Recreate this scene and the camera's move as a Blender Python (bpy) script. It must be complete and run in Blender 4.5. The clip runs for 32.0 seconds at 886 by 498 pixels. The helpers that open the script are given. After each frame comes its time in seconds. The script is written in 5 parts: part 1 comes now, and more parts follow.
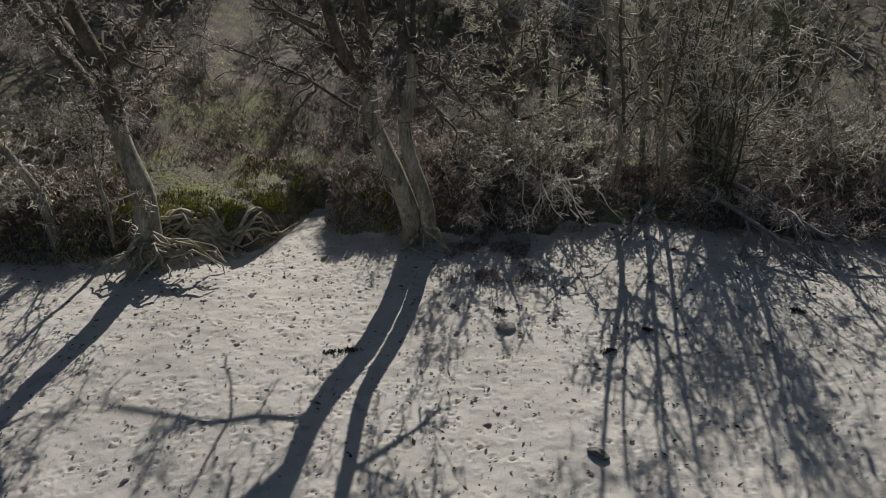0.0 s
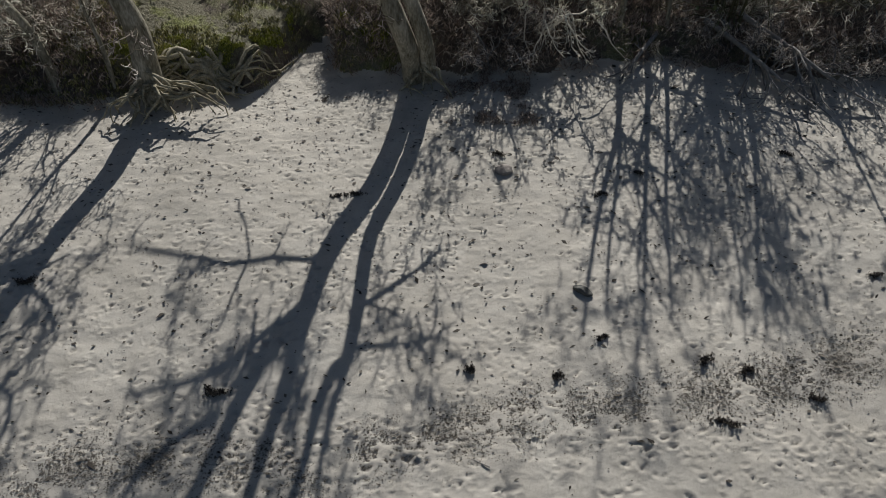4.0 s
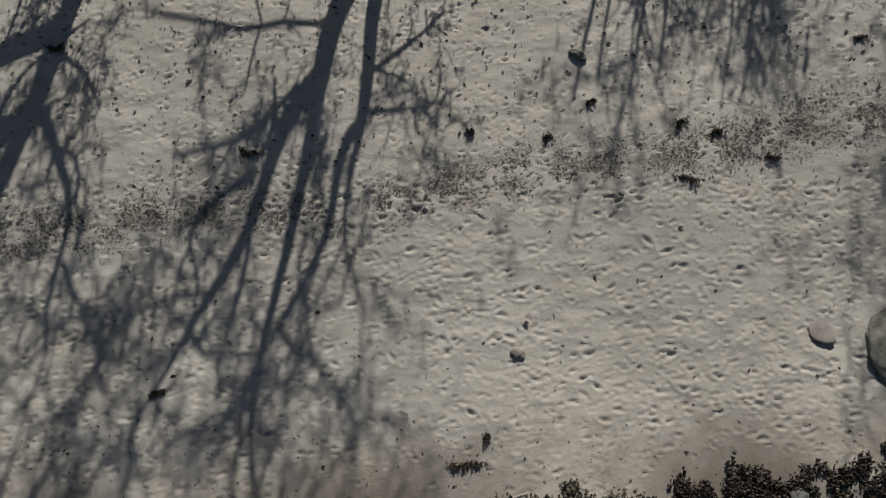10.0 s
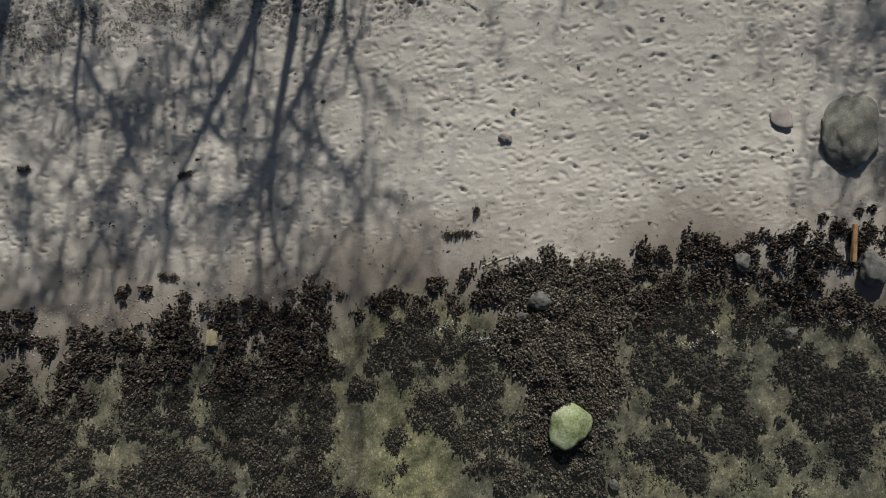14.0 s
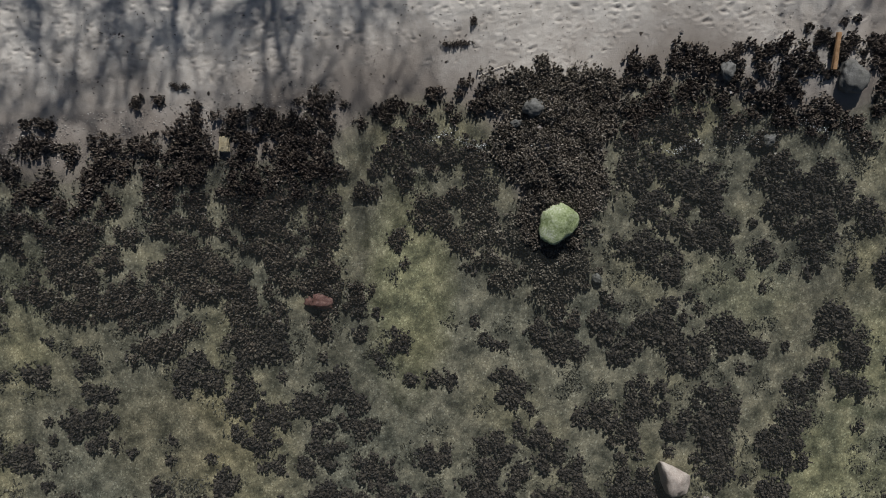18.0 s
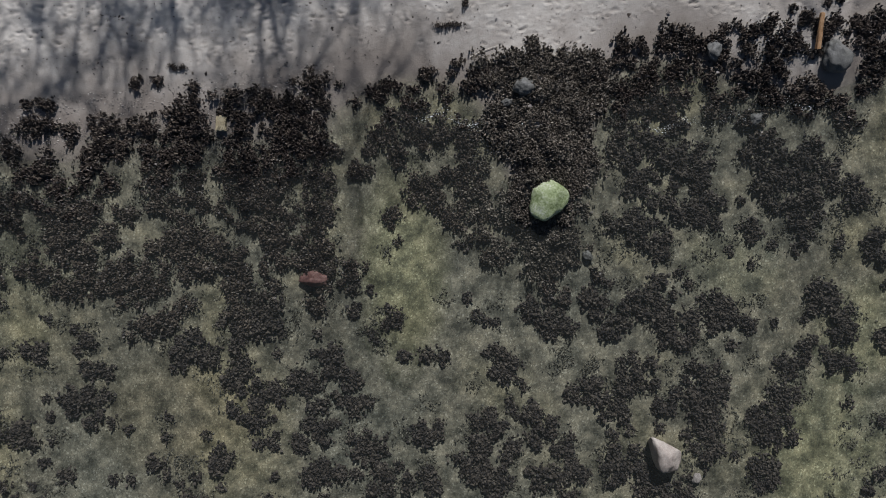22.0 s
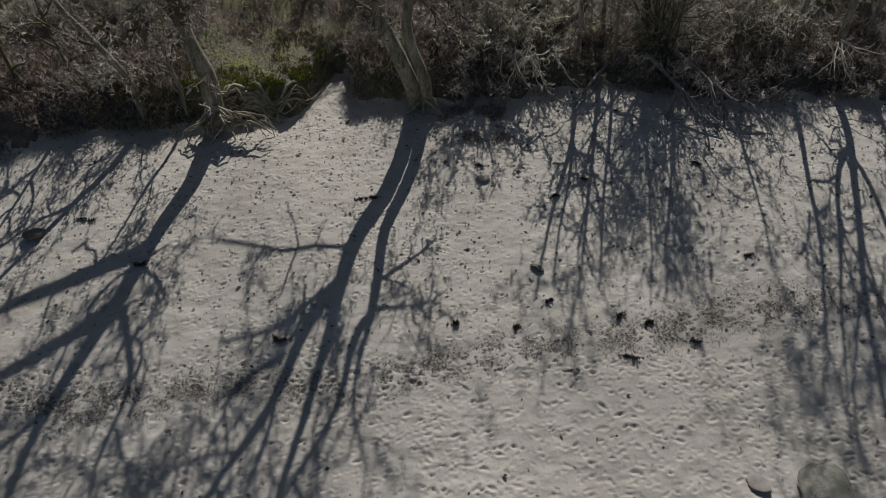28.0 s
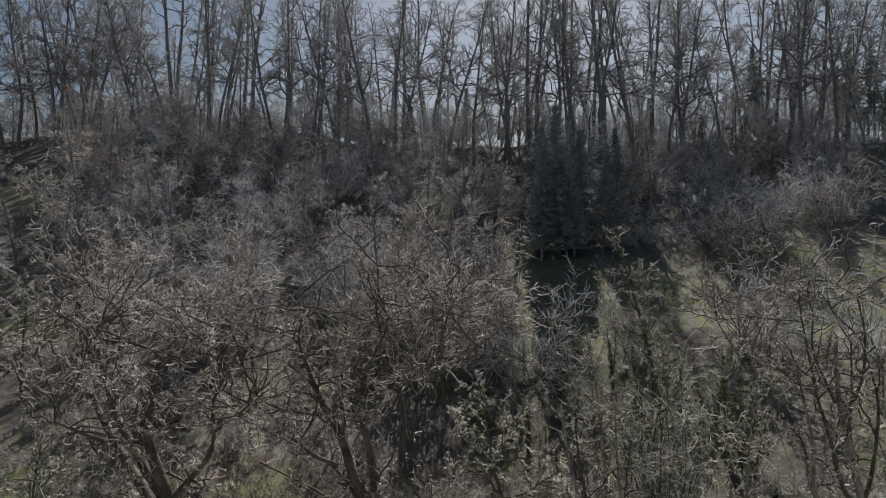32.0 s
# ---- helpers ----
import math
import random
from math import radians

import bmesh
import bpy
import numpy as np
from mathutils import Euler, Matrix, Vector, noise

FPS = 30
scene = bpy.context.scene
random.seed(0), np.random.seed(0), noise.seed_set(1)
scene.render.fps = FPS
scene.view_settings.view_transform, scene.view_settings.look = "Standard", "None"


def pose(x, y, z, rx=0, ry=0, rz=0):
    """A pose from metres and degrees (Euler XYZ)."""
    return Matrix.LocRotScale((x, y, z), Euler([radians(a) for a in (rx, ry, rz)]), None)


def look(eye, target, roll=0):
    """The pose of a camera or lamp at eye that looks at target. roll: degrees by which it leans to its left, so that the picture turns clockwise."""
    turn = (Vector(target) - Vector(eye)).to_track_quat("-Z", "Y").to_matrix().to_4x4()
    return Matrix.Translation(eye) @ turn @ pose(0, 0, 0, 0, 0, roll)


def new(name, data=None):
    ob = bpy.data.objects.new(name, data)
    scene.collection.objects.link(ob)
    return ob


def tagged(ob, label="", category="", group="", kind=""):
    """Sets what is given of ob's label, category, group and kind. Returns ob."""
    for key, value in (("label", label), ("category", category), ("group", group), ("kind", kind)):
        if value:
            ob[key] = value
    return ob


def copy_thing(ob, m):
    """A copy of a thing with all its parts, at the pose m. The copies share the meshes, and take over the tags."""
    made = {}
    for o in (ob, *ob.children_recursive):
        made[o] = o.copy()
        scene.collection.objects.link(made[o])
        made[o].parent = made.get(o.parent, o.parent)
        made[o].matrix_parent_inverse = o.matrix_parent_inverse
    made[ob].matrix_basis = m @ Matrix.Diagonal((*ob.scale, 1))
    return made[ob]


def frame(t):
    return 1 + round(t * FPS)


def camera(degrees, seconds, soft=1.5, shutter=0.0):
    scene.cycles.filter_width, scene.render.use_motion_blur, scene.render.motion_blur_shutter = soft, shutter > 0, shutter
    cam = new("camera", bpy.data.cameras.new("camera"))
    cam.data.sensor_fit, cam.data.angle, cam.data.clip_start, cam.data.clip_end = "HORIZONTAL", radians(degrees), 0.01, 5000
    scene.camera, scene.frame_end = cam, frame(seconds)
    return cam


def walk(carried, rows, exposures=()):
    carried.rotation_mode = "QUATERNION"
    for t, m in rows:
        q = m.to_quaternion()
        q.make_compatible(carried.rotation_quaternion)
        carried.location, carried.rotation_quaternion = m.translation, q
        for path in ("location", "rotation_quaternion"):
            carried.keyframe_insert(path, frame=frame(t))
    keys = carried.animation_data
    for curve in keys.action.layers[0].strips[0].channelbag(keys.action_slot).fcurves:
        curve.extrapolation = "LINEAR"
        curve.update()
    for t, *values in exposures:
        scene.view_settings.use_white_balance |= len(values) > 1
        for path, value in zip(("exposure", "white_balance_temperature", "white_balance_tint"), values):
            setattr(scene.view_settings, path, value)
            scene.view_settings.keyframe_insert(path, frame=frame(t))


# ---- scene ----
cam = camera(68.5, 32.0, soft=0.95)
# seconds, place in metres, turn in degrees
ROWS = [
    (0.0, -0.023, -1.397, 11.251, 67.65, -0.16, -0.20),
    (0.5, -0.030, -1.463, 11.374, 65.70, -0.09, 0.06),
    (1.0, -0.062, -1.505, 11.484, 63.72, -0.10, -0.07),
    (1.5, -0.107, -1.540, 11.597, 61.74, -0.03, -0.34),
    (2.0, -0.138, -1.575, 11.733, 59.74, -0.16, -0.46),
    (2.5, -0.131, -1.584, 11.877, 57.67, -0.18, -0.42),
    (3.0, -0.092, -1.587, 12.027, 55.51, -0.15, -0.36),
    (3.5, -0.051, -1.587, 12.196, 53.26, -0.11, -0.28),
    (5.5, 0.069, -1.528, 12.954, 43.79, 0.21, -0.07),
    (6.0, 0.086, -1.498, 13.169, 41.37, 0.31, -0.05),
    (6.5, 0.099, -1.453, 13.384, 38.94, 0.35, -0.03),
    (7.0, 0.104, -1.424, 13.600, 36.58, 0.40, -0.02),
    (7.5, 0.113, -1.416, 13.780, 34.41, 0.51, -0.03),
    (8.0, 0.123, -1.441, 13.951, 32.46, 0.61, 0.03),
    (8.5, 0.131, -1.486, 14.121, 30.60, 0.65, 0.14),
    (9.0, 0.130, -1.523, 14.273, 28.78, 0.68, 0.14),
    (9.5, 0.128, -1.573, 14.435, 26.93, 0.74, 0.12),
    (10.0, 0.137, -1.639, 14.598, 25.08, 0.74, 0.14),
    (10.5, 0.155, -1.732, 14.758, 23.29, 0.73, 0.10),
    (11.0, 0.162, -1.856, 14.918, 21.47, 0.70, 0.11),
    (11.5, 0.168, -2.006, 15.085, 19.59, 0.69, 0.08),
    (12.0, 0.176, -2.176, 15.250, 17.70, 0.70, 0.03),
    (12.5, 0.200, -2.369, 15.413, 15.83, 0.72, 0.03),
    (13.0, 0.234, -2.600, 15.575, 14.02, 0.76, 0.02),
    (13.5, 0.252, -2.852, 15.710, 12.23, 0.78, -0.01),
    (14.0, 0.266, -3.112, 15.832, 10.14, 0.78, -0.05),
    (14.5, 0.288, -3.376, 15.931, 8.14, 0.79, -0.03),
    (15.0, 0.307, -3.651, 16.030, 6.07, 0.83, -0.07),
    (15.5, 0.316, -3.936, 16.141, 3.93, 0.87, -0.07),
    (17.5, 0.312, -5.093, 16.556, 0.93, 0.80, -0.09),
    (18.0, 0.290, -5.378, 16.646, 0.85, 0.71, -0.10),
    (18.5, 0.257, -5.658, 16.742, 0.69, 0.54, -0.08),
    (19.0, 0.233, -5.922, 16.836, 0.49, 0.42, -0.12),
    (19.5, 0.234, -6.146, 16.909, 0.15, 0.30, -0.20),
    (20.0, 0.265, -6.304, 16.930, -0.00, 0.37, -0.21),
    (20.5, 0.323, -6.378, 16.923, 0.19, 0.43, -0.13),
    (21.0, 0.391, -6.395, 16.918, 0.38, 0.54, -0.11),
    (21.5, 0.459, -6.378, 16.915, 0.54, 0.67, -0.16),
    (22.0, 0.528, -6.342, 16.885, 2.07, 0.85, -0.13),
    (22.5, 0.587, -6.303, 16.854, 5.30, 1.09, -0.18),
    (23.0, 0.612, -6.257, 16.826, 9.03, 1.20, -0.17),
    (23.5, 0.608, -6.200, 16.787, 12.56, 1.22, -0.17),
    (24.0, 0.591, -6.140, 16.750, 16.12, 1.18, -0.13),
    (24.5, 0.572, -6.085, 16.702, 19.81, 1.16, -0.16),
    (26.5, 0.442, -5.856, 16.430, 34.77, 0.93, -0.14),
    (27.0, 0.390, -5.839, 16.413, 39.28, 0.81, -0.17),
    (27.5, 0.366, -5.826, 16.407, 43.84, 0.67, -0.12),
    (28.0, 0.353, -5.809, 16.372, 48.80, 0.69, -0.09),
    (28.5, 0.367, -5.778, 16.345, 54.09, 0.79, -0.04),
    (29.0, 0.382, -5.713, 16.353, 59.35, 0.82, 0.07),
    (29.5, 0.416, -5.626, 16.423, 64.55, 0.80, 0.18),
    (30.0, 0.443, -5.480, 16.558, 69.65, 0.81, 0.23),
    (30.5, 0.465, -5.335, 16.759, 74.62, 0.78, 0.33),
    (31.0, 0.504, -5.220, 17.021, 79.44, 0.70, 0.40),
    (31.5, 0.572, -5.153, 17.330, 84.08, 0.63, 0.55),
    (32.0, 0.646, -5.101, 17.658, 88.63, 0.41, 0.74),
]
walk(cam, [(t, pose(x, y, z, rx, ry, rz)) for t, x, y, z, rx, ry, rz in ROWS],
     exposures=[(0.0, 0.3, 6400, 9), (3.0, 0.25, 6350, 8), (6.0, 0.0, 6500, 7), (8.0, -0.1, 6600, 7), (10.0, -0.12, 6600, 7), (11.0, -0.1, 6600, 6), (12.0, -0.05, 6600, 8), (13.0, 0.02, 6500, 9), (15.0, 0.12, 6500, 6), (18.0, 0.14, 6150, 10), (21.0, 0.18, 5950, 12), (22.0, 0.18, 5900, 12),
                (23.0, 0.14, 6000, 13), (24.0, 0.17, 6000, 15), (26.0, -0.02, 6150, 10), (27.0, -0.12, 6250, 10), (28.0, -0.08, 6400, 9), (29.0, 0.08, 6500, 8), (30.0, 0.15, 6600, 6), (31.0, 0.6, 6500, 8), (32.0, 0.57, 6200, 8)])

# ---------------------------------------------------------------- light
SUN_SIDE, SUN_HEIGHT = 0.15, 42.0          # metres to the east per metre inland; degrees
sun_way = Vector((SUN_SIDE, 1.0, math.tan(radians(SUN_HEIGHT)) * math.hypot(1, SUN_SIDE))).normalized()
world = bpy.data.worlds.new("sky")
scene.world = world
world.use_nodes = True
wn, wl = world.node_tree.nodes, world.node_tree.links
sky = wn.new("ShaderNodeTexSky")
sky.sky_type = "NISHITA"
sky.sun_disc = False
sky.sun_elevation = radians(SUN_HEIGHT)
sky.sun_rotation = math.atan2(SUN_SIDE, 1.0)
sky.air_density, sky.dust_density, sky.ozone_density = 1.1, 1.8, 3.0
wn["Background"].inputs["Strength"].default_value = 0.030
wl.new(sky.outputs["Color"], wn["Background"].inputs["Color"])
sun = new("sun", bpy.data.lights.new("sun", "SUN"))
sun.data.energy, sun.data.angle, sun.data.color = 4.25, radians(0.45), (1.0, 0.965, 0.92)
sun.matrix_basis = look((0, 0, 60), Vector((0, 0, 60)) - sun_way)


# ---------------------------------------------------------------- materials
def ramp(nt, source, stops):
    node = nt.nodes.new("ShaderNodeValToRGB")
    els = node.color_ramp.elements
    while len(els) < len(stops):
        els.new(0.5)
    for e, (p, c) in zip(els, stops):
        e.position, e.color = p, (*c, 1) if len(c) == 3 else c
    nt.links.new(source, node.inputs[0])
    return node.outputs[0]


def noise_tex(nt, scale, detail=4.0, rough=0.55, vec=None, distort=0.0):
    n = nt.nodes.new("ShaderNodeTexNoise")
    n.inputs["Scale"].default_value, n.inputs["Detail"].default_value = scale, detail
    n.inputs["Roughness"].default_value, n.inputs["Distortion"].default_value = rough, distort
    if vec is not None:
        nt.links.new(vec, n.inputs["Vector"])
    return n.outputs["Fac"]


def mix(nt, fac, a, b, mode="MIX"):
    m = nt.nodes.new("ShaderNodeMix")
    m.data_type, m.blend_type = "RGBA", mode
    for sock, v in ((m.inputs[0], fac), (m.inputs[6], a), (m.inputs[7], b)):
        if isinstance(v, (int, float)):
            sock.default_value = v
        elif isinstance(v, tuple):
            sock.default_value = (*v, 1)
        else:
            nt.links.new(v, sock)
    return m.outputs[2]


def calc(nt, op, a, b=0.0, c=None):
    m = nt.nodes.new("ShaderNodeMath")
    m.operation = op
    for sock, v in zip(m.inputs, (a, b) if c is None else (a, b, c)):
        if isinstance(v, (int, float)):
            sock.default_value = v
        else:
            nt.links.new(v, sock)
    return m.outputs[0]


def start(name, rough=0.9, spec=0.3):
    m = bpy.data.materials.new(name)
    m.use_nodes = True
    nt = m.node_tree
    b = nt.nodes["Principled BSDF"]
    b.inputs["Roughness"].default_value = rough
    b.inputs["Specular IOR Level"].default_value = spec
    place = nt.nodes.new("ShaderNodeTexCoord").outputs["Object"]
    return m, nt, b, place


def bump(nt, b, height, strength, distance):
    n = nt.nodes.new("ShaderNodeBump")
    n.inputs["Strength"].default_value, n.inputs["Distance"].default_value = strength, distance
    nt.links.new(height, n.inputs["Height"])
    nt.links.new(n.outputs[0], b.inputs["Normal"])


def plain(name, stops, scale, rough=0.9, spec=0.3, relief=0.5, fine=6.0, dist=0.02, per_thing=0.0, per_twig=0.0, grain=0.0):
    """A mottled surface: a coarse and a fine noise through a ramp of colours, with relief."""
    m, nt, b, place = start(name, rough, spec)
    if grain:
        long = nt.nodes.new("ShaderNodeMapping")
        long.inputs["Scale"].default_value = (1.0, 1.0, grain)
        nt.links.new(place, long.inputs["Vector"])
        place = long.outputs[0]
    big, small = noise_tex(nt, scale, 5, 0.6, place), noise_tex(nt, scale * fine, 4, 0.6, place)
    f = calc(nt, "MULTIPLY_ADD", small, 0.45, calc(nt, "MULTIPLY", big, 0.6))
    if per_thing:
        info = nt.nodes.new("ShaderNodeObjectInfo")
        f = calc(nt, "ADD", f, calc(nt, "MULTIPLY", calc(nt, "SUBTRACT", info.outputs["Random"], 0.5), per_thing))
    if per_twig:
        geo = nt.nodes.new("ShaderNodeNewGeometry")
        f = calc(nt, "ADD", f, calc(nt, "MULTIPLY", calc(nt, "SUBTRACT", geo.outputs["Random Per Island"], 0.45), per_twig))
    nt.links.new(ramp(nt, f, stops), b.inputs["Base Color"])
    if relief:
        bump(nt, b, f, relief, dist)
    return m


def make_ground_material():
    m, nt, b, place = start("beach_sand", 0.95, 0.15)
    sep = nt.nodes.new("ShaderNodeSeparateXYZ")
    nt.links.new(place, sep.inputs[0])
    z = sep.outputs["Z"]
    big, mid, fine = noise_tex(nt, 0.35, 5, 0.6, place), noise_tex(nt, 2.2, 6, 0.65, place), noise_tex(nt, 60.0, 3, 0.7, place)
    dry = ramp(nt, calc(nt, "MULTIPLY_ADD", mid, 0.5, calc(nt, "MULTIPLY", big, 0.5)),
               [(0.30, (0.385, 0.353, 0.305)), (0.52, (0.495, 0.458, 0.405)), (0.72, (0.56, 0.527, 0.47))])
    grit = ramp(nt, fine, [(0.28, (0.55, 0.52, 0.48)), (0.42, (1, 1, 1)), (0.66, (1, 1, 1)), (0.8, (1.12, 1.1, 1.08))])
    dry = mix(nt, 1.0, dry, grit, "MULTIPLY")
    # the damp strip along the water, and the bed under it
    damp_edge = calc(nt, "MULTIPLY_ADD", mid, 0.25, calc(nt, "MULTIPLY_ADD", big, 0.5, z))
    damp = calc(nt, "SMOOTH_MIN", 1.0, calc(nt, "MAXIMUM", 0.0, calc(nt, "DIVIDE", calc(nt, "SUBTRACT", 0.82, damp_edge), 0.32)), 0.1)
    col = mix(nt, damp, dry, (0.212, 0.182, 0.152))
    peb = nt.nodes.new("ShaderNodeTexVoronoi")
    peb.inputs["Scale"].default_value = 26.0
    nt.links.new(place, peb.inputs["Vector"])
    stones = ramp(nt, peb.outputs["Color"], [(0.1, (0.18, 0.163, 0.135)), (0.45, (0.262, 0.24, 0.198)), (0.75, (0.315, 0.29, 0.24)), (0.95, (0.52, 0.49, 0.43))])
    blot = ramp(nt, mid, [(0.34, (0.17, 0.18, 0.17)), (0.45, (0.38, 0.39, 0.37)), (0.55, (0.62, 0.62, 0.58)), (0.68, (0.96, 0.94, 0.86))])
    tint = ramp(nt, noise_tex(nt, 0.22, 3, 0.6, place), [(0.34, (0.94, 0.98, 0.97)), (0.5, (1.0, 1.0, 0.95)), (0.64, (1.12, 1.10, 0.91))])
    bed = mix(nt, 1.0, mix(nt, 1.0, stones, blot, "MULTIPLY"), mix(nt, 1.0, tint, (0.97, 0.97, 0.95), "MULTIPLY"), "MULTIPLY")
    # films of green algae and banks of paler silt on the bed
    for cx, cy, rx, ry, colour in ((-0.8, -6.2, 1.3, 3.0, (1.36, 1.36, 1.05)), (10.8, -11.2, 2.4, 2.6, (1.08, 1.14, 1.06)), (11.5, -8.0, 1.3, 1.6, (1.2, 1.25, 1.12)),
                                   (-11.0, -6.8, 1.0, 2.2, (1.22, 1.22, 1.1)), (-7.0, -10.2, 2.6, 1.7, (1.14, 1.09, 1.0)), (8.0, -6.2, 1.6, 1.2, (1.1, 1.14, 1.08))):
        dx, dy = calc(nt, "DIVIDE", calc(nt, "SUBTRACT", sep.outputs["X"], cx), rx), calc(nt, "DIVIDE", calc(nt, "SUBTRACT", sep.outputs["Y"], cy), ry)
        r2 = calc(nt, "ADD", calc(nt, "MULTIPLY", dx, dx), calc(nt, "MULTIPLY", dy, dy))
        f = ramp(nt, calc(nt, "MULTIPLY_ADD", mid, 0.9, calc(nt, "MULTIPLY", r2, 0.5)), [(0.55, (1, 1, 1)), (1.0, (0, 0, 0))])
        bed = mix(nt, f, bed, mix(nt, 1.0, bed, colour, "MULTIPLY"))
    under = calc(nt, "SMOOTH_MIN", 1.0, calc(nt, "MAXIMUM", 0.0, calc(nt, "DIVIDE", calc(nt, "SUBTRACT", 0.06, z), 0.14)), 0.1)
    col = mix(nt, under, col, bed)
    nt.links.new(col, b.inputs["Base Color"])
    r = calc(nt, "MULTIPLY_ADD", damp, -0.4, 0.95)
    nt.links.new(r, b.inputs["Roughness"])
    bump(nt, b, calc(nt, "MULTIPLY_ADD", fine, 0.3, noise_tex(nt, 13.0, 6, 0.75, place)), 0.5, 0.035)
    return m


def make_forest_floor():
    m, nt, b, place = start("leaf_litter", 0.95, 0.15)
    big, mid, fine = noise_tex(nt, 0.12, 4, 0.6, place), noise_tex(nt, 1.6, 6, 0.65, place), noise_tex(nt, 22.0, 4, 0.7, place)
    litter = ramp(nt, calc(nt, "MULTIPLY_ADD", fine, 0.6, calc(nt, "MULTIPLY", mid, 0.4)),
                  [(0.3, (0.055, 0.045, 0.037)), (0.5, (0.15, 0.125, 0.105)), (0.68, (0.35, 0.305, 0.255))])
    green = ramp(nt, fine, [(0.3, (0.10, 0.12, 0.04)), (0.7, (0.36, 0.37, 0.17))])
    f = ramp(nt, calc(nt, "MULTIPLY_ADD", mid, 0.4, calc(nt, "MULTIPLY", big, 0.6)), [(0.5, (0, 0, 0)), (0.62, (1, 1, 1))])
    nt.links.new(mix(nt, calc(nt, "MULTIPLY", f, 0.7), litter, green), b.inputs["Base Color"])
    bump(nt, b, calc(nt, "ADD", fine, mid), 0.9, 0.08)
    return m


def make_moss():
    m, nt, b, place = start("moss_and_short_grass", 0.9, 0.15)
    mid, fine = noise_tex(nt, 1.1, 5, 0.65, place), noise_tex(nt, 24.0, 4, 0.7, place)
    turf = ramp(nt, fine, [(0.3, (0.10, 0.115, 0.038)), (0.5, (0.21, 0.22, 0.085)), (0.7, (0.36, 0.355, 0.18))])
    straw = ramp(nt, fine, [(0.3, (0.10, 0.09, 0.062)), (0.5, (0.19, 0.175, 0.125)), (0.7, (0.32, 0.295, 0.225))])
    f = ramp(nt, mid, [(0.50, (0, 0, 0)), (0.62, (1, 1, 1))])
    nt.links.new(mix(nt, f, straw, turf), b.inputs["Base Color"])
    bump(nt, b, calc(nt, "ADD", fine, mid), 0.9, 0.06)
    return m


def make_water():
    m = bpy.data.materials.new("sea_water")
    m.use_nodes = True
    nt = m.node_tree
    nt.nodes.clear()
    out, tr, gl, mx, fr = (nt.nodes.new("ShaderNode" + n) for n in ("OutputMaterial", "BsdfTransparent", "BsdfGlossy", "MixShader", "Fresnel"))
    tr.inputs["Color"].default_value = (0.87, 0.89, 0.87, 1)
    gl.inputs["Roughness"].default_value = 0.04
    fr.inputs["IOR"].default_value = 1.33
    tc = nt.nodes.new("ShaderNodeTexCoord").outputs["Object"]
    h = calc(nt, "MULTIPLY_ADD", noise_tex(nt, 9.0, 2, 0.5, tc), 0.4, noise_tex(nt, 2.6, 3, 0.5, tc, 0.6))
    bp = nt.nodes.new("ShaderNodeBump")
    bp.inputs["Strength"].default_value, bp.inputs["Distance"].default_value = 0.5, 0.05
    nt.links.new(h, bp.inputs["Height"])
    nt.links.new(bp.outputs[0], gl.inputs["Normal"])
    nt.links.new(bp.outputs[0], fr.inputs["Normal"])
    nt.links.new(fr.outputs[0], mx.inputs[0])
    silt, murk = nt.nodes.new("ShaderNodeBsdfDiffuse"), nt.nodes.new("ShaderNodeMixShader")
    silt.inputs["Color"].default_value = (0.165, 0.175, 0.15, 1)
    murk.inputs[0].default_value = 0.045
    nt.links.new(tr.outputs[0], murk.inputs[1])
    nt.links.new(silt.outputs[0], murk.inputs[2])
    nt.links.new(murk.outputs[0], mx.inputs[1])
    nt.links.new(gl.outputs[0], mx.inputs[2])
    nt.links.new(mx.outputs[0], out.inputs["Surface"])
    return m


SAND, FLOOR, MOSS, WATER = make_ground_material(), make_forest_floor(), make_moss(), make_water()
BARK = plain("grey_bark", [(0.30, (0.07, 0.058, 0.042)), (0.43, (0.16, 0.145, 0.105)), (0.55, (0.31, 0.285, 0.225)), (0.70, (0.52, 0.48, 0.40))], 4.5, 0.9, 0.2, 1.0, 5, 0.08, grain=0.3)
# mossy brown limb bark, darkened further for the backlit side in the crown
LIMB = plain("dark_limb_bark", [(0.3, (0.045, 0.036, 0.026)), (0.5, (0.11, 0.092, 0.068)), (0.7, (0.21, 0.185, 0.14))], 2.0, 0.9, 0.2, 0.7, 8, 0.03)
TWIG = plain("twig_bark", [(0.2, (0.12, 0.105, 0.08)), (0.5, (0.48, 0.45, 0.37)), (0.8, (0.82, 0.78, 0.68))], 0.8, 0.85, 0.25, 0, 9, per_thing=0.2, per_twig=0.75)
# paled towards grey: the haze of distance is put into this twig colour
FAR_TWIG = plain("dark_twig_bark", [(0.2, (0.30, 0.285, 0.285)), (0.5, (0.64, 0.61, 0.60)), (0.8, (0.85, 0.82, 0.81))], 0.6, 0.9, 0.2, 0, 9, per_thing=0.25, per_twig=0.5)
PALE_TWIG = plain("pale_straw_twig", [(0.2, (0.24, 0.21, 0.155)), (0.5, (0.62, 0.575, 0.46)), (0.8, (0.86, 0.82, 0.69))], 0.8, 0.85, 0.25, 0, 9, per_twig=0.7)
MOSS_TWIG = plain("mossy_twig_bark", [(0.2, (0.11, 0.11, 0.066)), (0.5, (0.37, 0.375, 0.265)), (0.8, (0.70, 0.695, 0.56))], 0.8, 0.85, 0.25, 0, 9, per_thing=0.2, per_twig=0.75)
